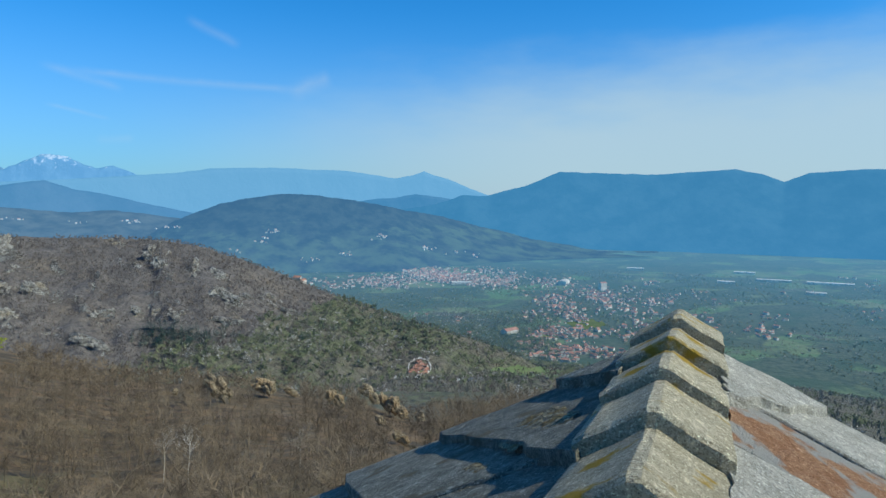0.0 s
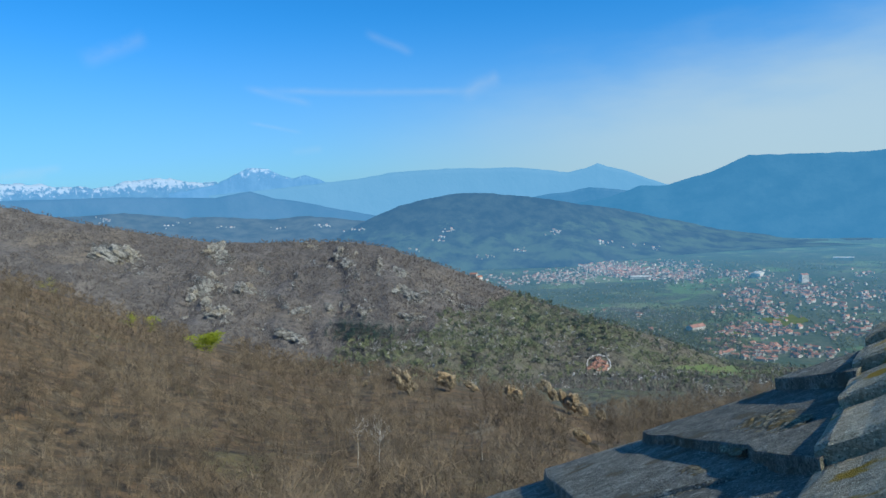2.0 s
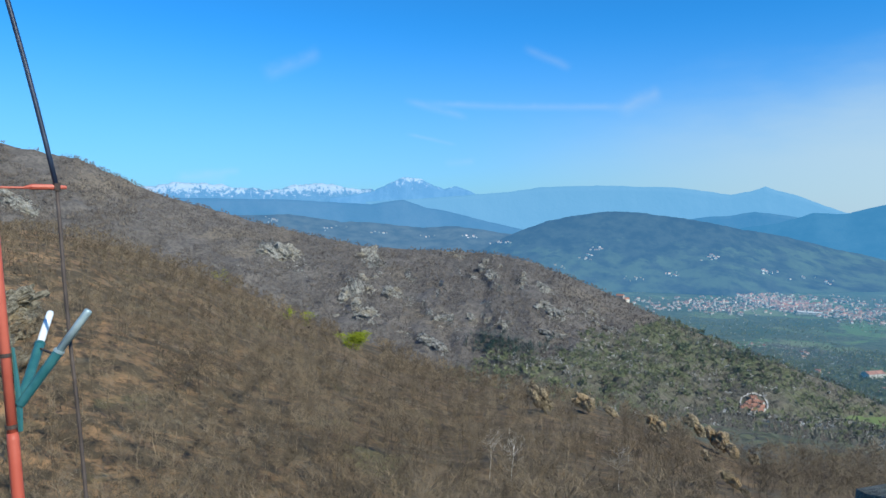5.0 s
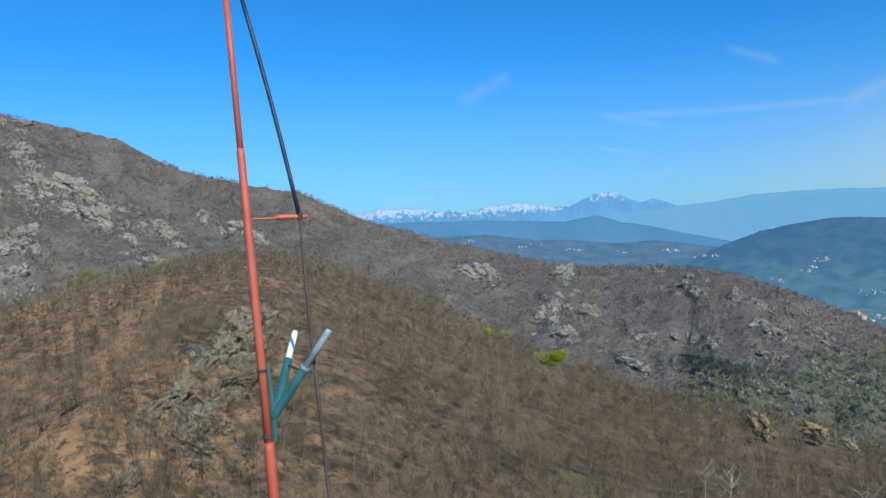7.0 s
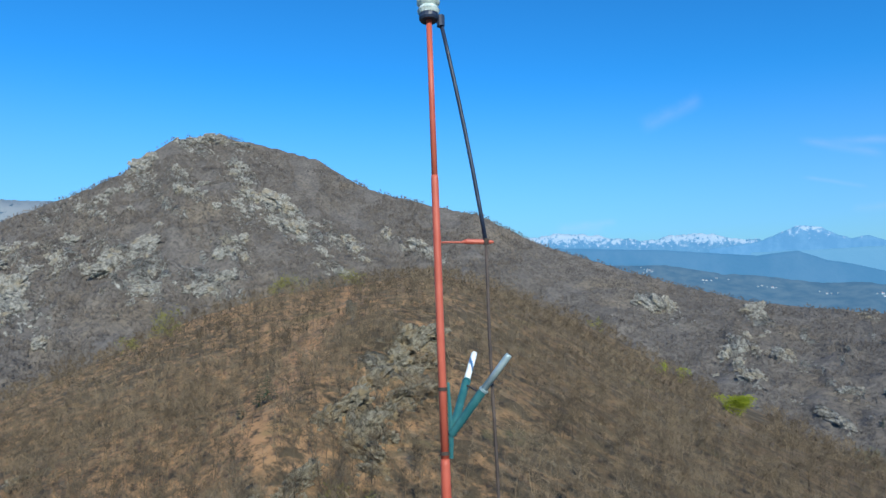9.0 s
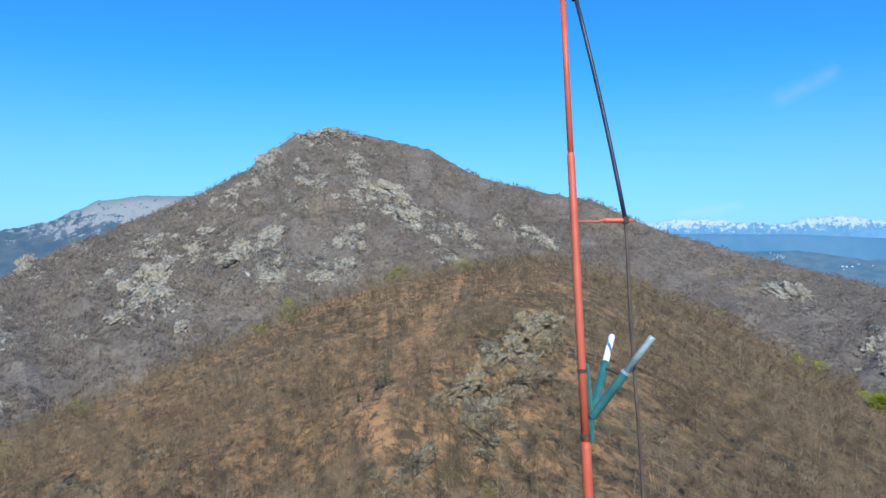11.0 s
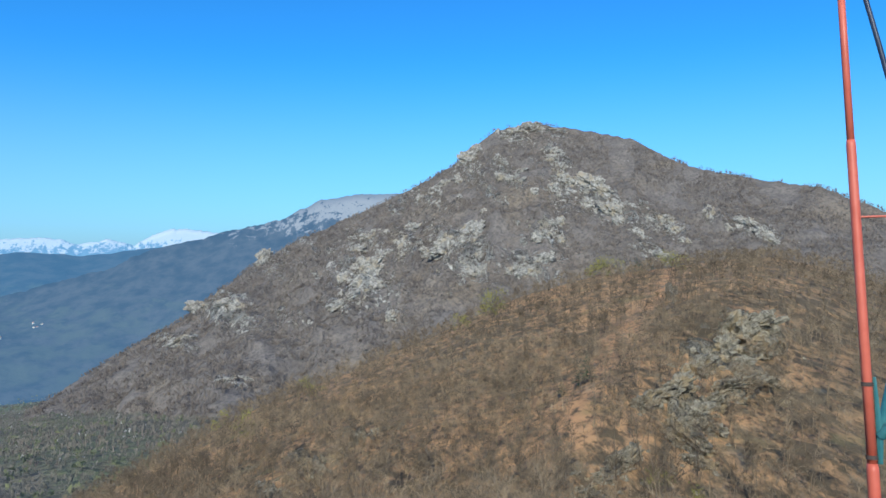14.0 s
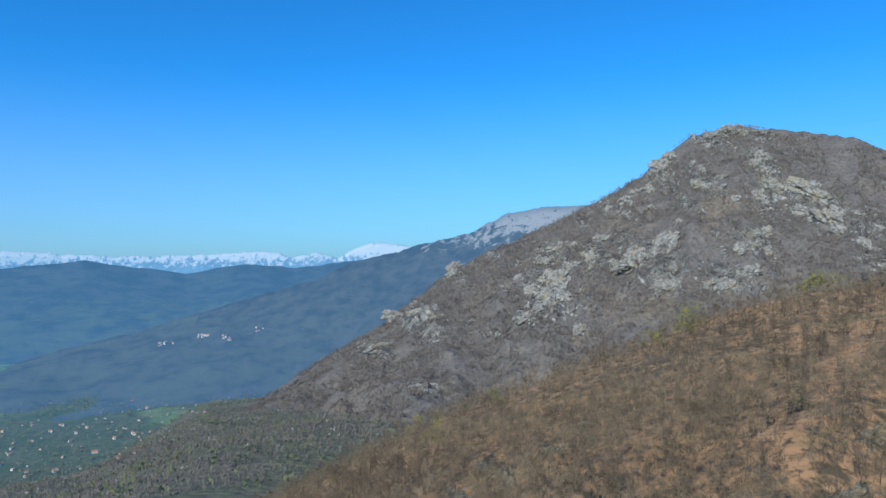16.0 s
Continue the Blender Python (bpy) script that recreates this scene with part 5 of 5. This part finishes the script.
def single_tree(name, label, seed, place, h, wood_mat, limbs=14, twigs=170, stems=1):
    wood, fine = bare_tree(seed, h, limbs, twigs, 0.010 * h, 0.016, stems)
    tree = new(name)
    tree.location = place
    tagged(tree, label, "tree")
    for n, t in (("trunk", wood), ("crown", fine)):
        ob = new(n, soup(n, t, [MAT[wood_mat]]))
        ob.parent = tree
    return tree


# single trees that stand out of the wood
gt = random.Random(5)
kinds = [single_tree("bare_tree", "tall bare grey-brown tree on the slope", 200 + i, spot(30 + 6 * i, -22.5)[0], 11 - i, "bark") for i in range(4)]
for k in kinds:
    k["group"] = "bare trees on the slope"
for i in range(56):
    p, r = spot(gt.uniform(-4, 112), gt.uniform(-24, -17.5), 60)
    if r < 230:
        copy_thing(kinds[i % 4], Matrix.Translation(p) @ Matrix.Rotation(gt.uniform(0, 6.28), 4, "Z"))
for az, el, h in ((21.6, -23.5, 11), (23.5, -22.6, 10), (12.5, -22.8, 9)):
    single_tree("birch", "slender pale-barked birch on the slope", int(az * 9), spot(az, el, 60)[0], h, "pale_bark", 12, 120)


def leaf_cloud(seed, lumps, leaves, size, leaf):
    """Loose leaves gathered in uneven lumps, about 2 across."""
    g = np.random.default_rng(seed)
    c = g.normal(0, 0.42, (lumps, 3)) * (1, 1, 0.75)
    p = c[g.integers(0, lumps, leaves)] + g.normal(0, 0.17, (leaves, 3))
    d = g.normal(0, 1, (leaves, 2, 3)) * leaf
    return np.stack([p - d[:, 0], p + d[:, 0], p + d[:, 1]], 1) * size


def shrub(name, label, place, h, mat, seed, lumps=9, leaves=700, leaf=0.045, low=0.35, category="shrub"):
    wood, _ = bare_tree(seed, h * (0.8 if low > 0 else 0.4), 7, 8, 0.015 * h, 0.02, 2)
    tree = new(name)
    tree.location = place
    tagged(tree, label, category)
    ob = new("trunk", soup("trunk", wood, [MAT["bark"]]))
    ob.parent = tree
    t = leaf_cloud(seed, lumps, leaves, h * 0.62, leaf)
    t[..., 2] = t[..., 2] * (1 if low > 0 else 0.55) + h * (0.5 + low * 0.3)
    ob = new("crown", soup("crown", t, [MAT[mat]]))
    ob.parent = tree
    return tree


shrub("flowering_shrub", "bright yellow-green shrub in new leaf", spot(34.8, -11.9)[0], 13, "leaf_yellow", 301, 18, 4200, 0.035, -0.6)
for i, (az, el, h) in enumerate(((39, -10.0, 6), (40.6, -9.4, 5), (81.2, -6.6, 9), (81.4, -7.0, 6), (72.0, -3.2, 8), (71.2, -3.1, 7), (73, -3.4, 7), (66.9, -2.6, 7), (66.2, -2.6, 6), (64.5, -21.8, 3), (68.3, -20.5, 3), (97, -13.6, 6), (84, -8.0, 6), (103, -16.2, 6), (46, -6.4, 5))):
    shrub("budding_tree", "small tree in pale yellow-green bud", spot(az, el)[0], 1.35 * h, "leaf_olive" if i > 1 else "leaf_yellow", 310 + i, 8, 420, 0.04, category="tree")


def conifer(seed, h, mat="needle"):
    """A pine: whorls of drooping boughs of needles round a straight trunk, as triangles."""
    g = random.Random(seed)
    wood = cone_tris((0, 0, -0.3), (0, 0, h), 0.02 * h, 0.0, 5)
    fine = []
    for k in range(16):
        z = h * (0.16 + 0.82 * k / 16)
        reach = h * 0.24 * (1 - k / 17) * g.uniform(0.75, 1.2)
        for j in range(9):
            a = g.uniform(0, 6.283)
            d = np.array((math.cos(a), math.sin(a), g.uniform(-0.35, 0.15)))
            p = np.array((0, 0, z))
            for m in range(3):
                c = p + d * reach * (0.35 + 0.32 * m)
                s = np.array((-d[1], d[0], 0)) * reach * 0.20
                fine.append((c - s, c + s, c + d * reach * 0.45 + np.array((0, 0, g.uniform(-0.1, 0.1) * reach))))
    return np.array(wood), np.array(fine)


for i, (az, el, h) in enumerate(((73.5, -11.9, 7), (74.2, -12.2, 4.5), (69.3, -2.8, 10), (69.0, -2.9, 8), (68.2, -2.7, 9), (75.6, -13.2, 4))):
    w, f = conifer(400 + i, h)
    pine = tagged(new("pine_tree"), "dark green pine among bare trees", "tree")
    pine.location = spot(az, el)[0]
    for n, t, m in (("trunk", w, "bark"), ("crown", f, "needle")):
        ob = new(n, soup(n, t, [MAT[m]]))
        ob.parent = pine

# ---------------------------------------------------------------- valley trees
def lump_tree(seed, lumps=3):
    """A small round tree far off: jittered lumps on a short stem."""
    g = np.random.default_rng(seed)
    bm = bmesh.new()
    for k in range(lumps):
        c = Vector(g.normal(0, 0.33, 3)) + Vector((0, 0, 0.85))
        made = bmesh.ops.create_icosphere(bm, subdivisions=1, radius=0.5 * g.uniform(0.7, 1.1))
        for v in made["verts"]:
            v.co = v.co * float(g.uniform(0.6, 1.35)) + c
    tri = np.array([[v.co[:] for v in f.verts] for f in bm.faces])
    bm.free()
    stem = np.array(cone_tris((0, 0, -0.3), (0, 0, 0.8), 0.07, 0.03))
    return np.concatenate([tri, stem])


def clump(seed):
    """A far crown: a jittered eight-faced lump."""
    g = np.random.default_rng(seed)
    p = np.array([(1, 0, 0), (0, 1, 0), (-1, 0, 0), (0, -1, 0), (0, 0, 1.1), (0, 0, -0.8)]) * g.uniform(0.35, 0.75, (6, 1)) + g.normal(0, 0.12, (6, 3)) + (0, 0, 0.55)
    f = [(0, 1, 4), (1, 2, 4), (2, 3, 4), (3, 0, 4), (1, 0, 5), (2, 1, 5), (3, 2, 5), (0, 3, 5)]
    return p[np.array(f)]


lumps = [lump_tree(500 + i, 1) for i in range(8)]
clumps = [clump(540 + i) for i in range(10)]
light = [leaf_cloud(590 + i, 2, 13, 0.8, 0.26) + (0, 0, 0.6) for i in range(10)]
fuzzy = [leaf_cloud(560 + i, 4, 48, 0.8, 0.10) + (0, 0, 0.75) for i in range(8)]


# open ground in the valley: bearing, angle, half width and half height in degrees
CLEARINGS = [(2.1, -15.25, 1.15, 0.75), (-7.6, -15.4, 3.4, 0.42), (-8.6, -12.3, 1.2, 0.3), (-12.3, -11.2, 1.6, 0.35)]


def woods(n, az0, az1, r0, r1, seed, wide, limit, names, labels, share, sizes, shapes, bloom=0.09):
    """Mixed trees over the valley: green, brown and blossoming ones."""
    pts, kind, r, az = scatter(n, az0, az1, r0, r1, seed)
    keep = (kind >= 2) & (kind <= 3) & (fbm(pts[:, 0] / wide, pts[:, 1] / wide, 81, 4) > limit)
    el = np.degrees(np.arctan2(pts[:, 2], r))
    for a, e, wa, we in CLEARINGS:
        keep &= ((az - a) / wa) ** 2 + ((el - e) / we) ** 2 > 1
    keep &= np.random.default_rng(seed + 1).uniform(0, 1, len(pts)) < np.clip(1400 / r, 0.25, 1)
    g = np.random.default_rng(seed + 2).uniform(0, 1, len(pts))
    green = np.clip(share + fbm(pts[:, 0] / 260, pts[:, 1] / 260, 83, 3) * 0.7, 0.05, 0.9)
    for k, (name, label, mat, pick) in enumerate(zip(names, labels, ("valley_green", "valley_brown", "blossom"), (g < green, (g >= green) & (g < 1 - bloom), g >= 1 - bloom))):
        p = pts[keep & pick]
        if len(p):
            scale = (1.0, 1.15, 0.7)[k]
            plant(name, label, "trees", stand(tiny if k == 1 else shapes, p, seed + 5 + k, sizes[0] * scale, sizes[1] * scale), mat)


LABELS = ("green spring trees in the valley woods", "brown budding trees in the valley woods", "pale blossoming trees dotted over the valley")
woods(30000, -40, 30, 1150, 2900, 21, 170, -0.16, ("valley_trees", "valley_bare_trees", "blossoming_trees"), LABELS, 0.55, (3.0, 6.5), light)
woods(17000, -10, 17, 850, 1850, 421, 200, -0.6, ("town_edge_trees", "town_edge_bare_trees", "town_edge_blossom"), LABELS, 0.42, (3.5, 6.5), light)
woods(7000, -12, 25, 560, 1200, 521, 200, -0.5, ("foot_trees", "foot_bare_trees", "foot_blossom"), LABELS, 0.30, (3.5, 6.5), light)
woods(7500, -36, 30, 300, 1150, 121, 110, -0.30, ("slope_green_trees", "slope_bare_trees", "slope_blossoming_trees"), LABELS, 0.22, (3.5, 6.5), fuzzy)
woods(9000, 96, 140, 1150, 2500, 221, 150, -0.15, ("side_valley_trees", "side_valley_bare_trees", "side_valley_blossom"), LABELS, 0.35, (3.5, 7), light, 0.03)
woods(15000, 96, 140, 300, 1250, 321, 110, -0.55, ("flank_green_trees", "flank_bare_trees", "flank_blossom"), LABELS, 0.10, (2.6, 5.0), light, 0.02)
# pines and blossom at the foot of the rocky shoulder
def patch(n, az, el, wa, we, seed, r0=420):
    g = random.Random(seed)
    return np.array([spot(az + g.gauss(0, wa), el + g.gauss(0, we), r0)[0][:] for _ in range(n)])


cw = [np.concatenate(conifer(430 + i, 1.0))[::4] * (1.25, 1.25, 1) for i in range(4)]
plant("pine_plantation", "dark pine plantation at the foot of the slope", "trees", stand(cw, np.concatenate([patch(90, 23.0, -11.6, 1.2, 0.45, 1), patch(60, 20.2, -12.0, 1.3, 0.4, 2), patch(60, 8, -11.4, 2.2, 0.5, 3), patch(40, 3.5, -11.8, 1.6, 0.4, 4), patch(40, -6.5, -12.6, 0.5, 0.3, 5)]), 33, 6, 10), "valley_needle")
plant("slope_blossom", "white blossoming bushes on the lower slope", "trees", stand(fuzzy, np.concatenate([patch(60, 19, -13.0, 2.4, 0.5, 6), patch(90, 13.5, -12.4, 2.6, 0.8, 7), patch(70, 8, -13.6, 2.8, 0.7, 8)]), 34, 2.2, 4.0), "blossom")


# ---------------------------------------------------------------- houses
def house_tris(w, d, h, roof):
    """Walls with gable ends, and a roof with eaves, as two triangle lists."""
    a, b = w / 2, d / 2
    c = [(-a, -b), (a, -b), (a, b), (-a, b)]
    wall = []
    for (x0, y0), (x1, y1) in zip(c, c[1:] + c[:1]):
        wall += [((x0, y0, -2), (x1, y1, -2), (x1, y1, h)), ((x0, y0, -2), (x1, y1, h), (x0, y0, h))]
    for x in (-a, a):
        wall.append(((x, -b, h), (x, b, h), (x, 0, h + roof)))
    e, o = 0.6, 0.5 * roof / b
    top = []
    for s in (-1, 1):
        p = [(-a - e, s * (b + e), h - e * roof / b), (a + e, s * (b + e), h - e * roof / b), (a + e, 0, h + roof + 0.15), (-a - e, 0, h + roof + 0.15)]
        top += [(p[0], p[1], p[2]), (p[0], p[2], p[3])]
        q = [(x, y, z - 0.35) for x, y, z in p[:2]]
        top += [(p[0], q[0], q[1]), (p[0], q[1], p[1])]
    return np.array(wall), np.array(top)


HOUSES = [house_tris(11, 9, 6.0, 2.6), house_tris(15, 10, 7.5, 2.8), house_tris(9, 8, 5.0, 2.4), house_tris(20, 11, 8.5, 3.0)]


def settlement(spots, name, label, seed, scale=1.0):
    g = np.random.default_rng(seed)
    pts = np.array(spots)
    which = g.integers(0, 4, len(pts))
    tris, idx = [], []
    for i, (wl, rf) in enumerate(HOUSES):
        p = pts[which == i]
        if not len(p):
            continue
        size, turn = scale * g.uniform(0.36, 0.72, len(p)), g.uniform(0, 6.283, len(p))
        for k, t in enumerate((wl, rf)):
            q = spread(t, p, size, turn)
            tris.append(q), idx.append(np.full(len(q), k))
    return tagged(new(name, soup(name, np.concatenate(tris), [MAT["plaster"], MAT["tiles"]], np.concatenate(idx))), label, "houses", kind="stuff")


def plain_spots(n, az0, az1, el0, el1, seed):
    g = random.Random(seed)
    out = []
    for _ in range(n):
        p, r = spot(g.uniform(az0, az1), g.uniform(el0, el1), 900)
        out.append(p[:])
    return out


def clusters(n, groups, az0, az1, el0, el1, seed, wide=0.7, tall=0.22):
    """Houses gathered in groups within a stretch of the plain."""
    g = random.Random(seed)
    mid = [(g.uniform(az0, az1), g.uniform(el0, el1)) for _ in range(groups)]
    out = []
    for _ in range(n):
        a, e = mid[g.randrange(groups)]
        out.append(spot(a + g.gauss(0, wide), e + g.gauss(0, tall), 900)[0][:])
    return out


town = clusters(560, 16, -6.0, 6.5, -8.1, -6.8, 1, 0.9, 0.22) + clusters(560, 9, -5.0, 2.5, -7.9, -6.9, 2, 1.0, 0.2) + clusters(110, 8, 5, 11, -8.2, -7.2, 3) + clusters(420, 22, -20, -7.5, -9.4, -7.5, 4)
town += clusters(420, 15, -17, -7.5, -12.6, -9.6, 5, 0.8, 0.3) + clusters(200, 9, -15, -6, -14.6, -13.0, 6, 0.8, 0.25) + clusters(80, 10, -27, -17, -11.5, -8.2, 7) + clusters(40, 9, -34, -22, -10, -5.5, 8) + clusters(36, 10, -3, 8, -13.5, -10.5, 9, 0.5, 0.2)
settlement(town, "town_houses", "plastered town houses with terracotta roofs in the valley", 41)
west = plain_spots(90, 125, 136, -17, -11.5, 11) + plain_spots(26, 123, 128, -11.2, -9.8, 12) + plain_spots(12, 118, 121, -9.2, -7.4, 13) + plain_spots(14, 120, 127, -15, -11, 14)
settlement(west, "village_houses", "scattered village houses in the side valley", 42, 0.7)


def house(place, turn, w, d, h, roof, label, wall_mat="plaster", name="house", roof_mat="tiles"):
    wl, rf = house_tris(w, d, h, roof)
    ob = new(name)
    ob.matrix_world = Matrix.Translation(place) @ Matrix.Rotation(turn, 4, "Z")
    tagged(ob, label, "house")
    for n, t, m in (("wall", wl, wall_mat), ("roof", rf, roof_mat)):
        o = new(n, soup(n, t, [MAT[m]]))
        o.parent = ob
    ch = part("chimney", rod([(w * 0.2, 0.8, h), (w * 0.2, 0.8, h + roof + 0.9)], (0.45, 0.4), 4), MAT["tiles"], ob)
    for i in range(3):
        for s in (-1, 1):
            bm = bmesh.new()
            x, z, y = w * (-0.3 + 0.3 * i), h * 0.62, s * (d / 2 + 0.03)
            vs = [bm.verts.new((x + a, y, z + b)) for a, b in ((-0.5, -0.7), (0.5, -0.7), (0.5, 0.7), (-0.5, 0.7))]
            bm.faces.new(vs if s < 0 else vs[::-1])
            part("window", bm, MAT["cable"], ob)
    return ob


def draped(name, label, category, mat, rows):
    """A thin sheet laid over the land through rows of directions."""
    pts = [[spot(a, e, 500)[0] + Vector((0, 0, 0.7)) for a, e in row] for row in rows]
    me = mesh_from(name, [p[:] for row in pts for p in row], sheet(len(pts), len(pts[0])), [MAT[mat]], None, True)
    return tagged(new(name, me), label, category, kind="structure")


for a, e, wa, we in CLEARINGS[1:]:
    draped("meadow", "bright green spring meadow in the valley", "meadow", "meadow", [[(a + wa * (2 * i / 24 - 1), e + (f * we + 0.12 * math.sin(i * 0.9)) * math.sqrt(max(0.05, 1 - (2 * i / 24 - 1) ** 2))) for i in range(25)] for f in (-1, -0.5, 0, 0.5, 1)])
loop = [(2 * math.pi * i / 40) for i in range(41)]
draped("hamlet_road", "pale lane looping round the hamlet", "road", "road", [[(2.05 + k * 0.98 * math.sin(t), -15.2 + k * 0.80 * math.cos(t)) for t in loop] for k in (0.94, 1.06)])

gh = random.Random(9)
hamlet_home = [house(spot(2.2, -15.2, 600)[0], 0.4, 4.6, 3.6, 2.6, 1.2, "hamlet house with a terracotta roof among trees")]
hamlet_home[0]["group"] = "hamlet houses"
for i in range(22):
    p, _ = spot(2.1 + gh.uniform(-0.8, 0.8), -15.2 + gh.uniform(-0.5, 0.5), 600)
    copy_thing(hamlet_home[0], Matrix.Translation(p) @ Matrix.Rotation(gh.uniform(0, 6.28), 4, "Z"))
house(spot(-5.8, -12.2, 600)[0], 0.7, 40, 20, 10, 4, "large pale villa with terracotta roof", name="villa")
house(spot(-10.4, -7.9, 600)[0], 1.2, 62, 28, 13, 3, "large white factory building in the town", name="factory", roof_mat="plaster")
house(spot(-13.6, -8.3, 600)[0], 0.3, 22, 18, 26, 3, "tall pale apartment block", name="apartment_block")
for az, el, w, d in ((-30.4, -7.0, 150, 24), (-26.6, -7.0, 120, 22), (-23.2, -7.3, 60, 22), (-16.2, -6.2, 70, 24), (-24.5, -4.9, 80, 30), (-29.5, -7.8, 60, 20), (-1.6, -8.0, 70, 30)):
    house(spot(az, el, 600)[0], radians(az), w, d, 7, 2, "long white warehouse on the plain", name="warehouse", roof_mat="plaster")

# villages on the hills beyond
from mathutils.bvhtree import BVHTree
hill_spots = []
for hill in ("backdrop_wooded_hill", "backdrop_low_hills", "backdrop_rocky_ridge", "backdrop_foothills"):
    me = bpy.data.objects[hill].data
    tree = BVHTree.FromPolygons([v.co[:] for v in me.vertices], [p.vertices[:] for p in me.polygons])
    g = random.Random(61)
    for az, el, n in ((14.4, -3.4, 10), (15.4, -4.2, 8), (5.3, -3.9, 14), (1.4, -5.0, 9), (-1.0, -5.3, 8), (8.5, -5.4, 8), (11.5, -5.8, 8), (-3.0, -5.6, 6), (17.6, -5.0, 5), (25.0, -2.4, 12), (22.3, -2.9, 9), (28.5, -2.4, 5), (37.0, -1.6, 6), (41.6, -0.9, 12), (33, -2.0, 5), (119.5, -6.6, 6), (121.5, -6.4, 5), (124, -6.8, 6), (117, -6.0, 4)):
        for _ in range(n):
            hit = tree.ray_cast(Vector((0, 0, 0)), heading(az + g.gauss(0, 0.4), el + g.gauss(0, 0.10)))
            if hit[0] is not None:
                hill_spots.append(hit[0][:])
settlement(hill_spots, "hill_village_houses", "pale village houses scattered on the wooded hills", 43)
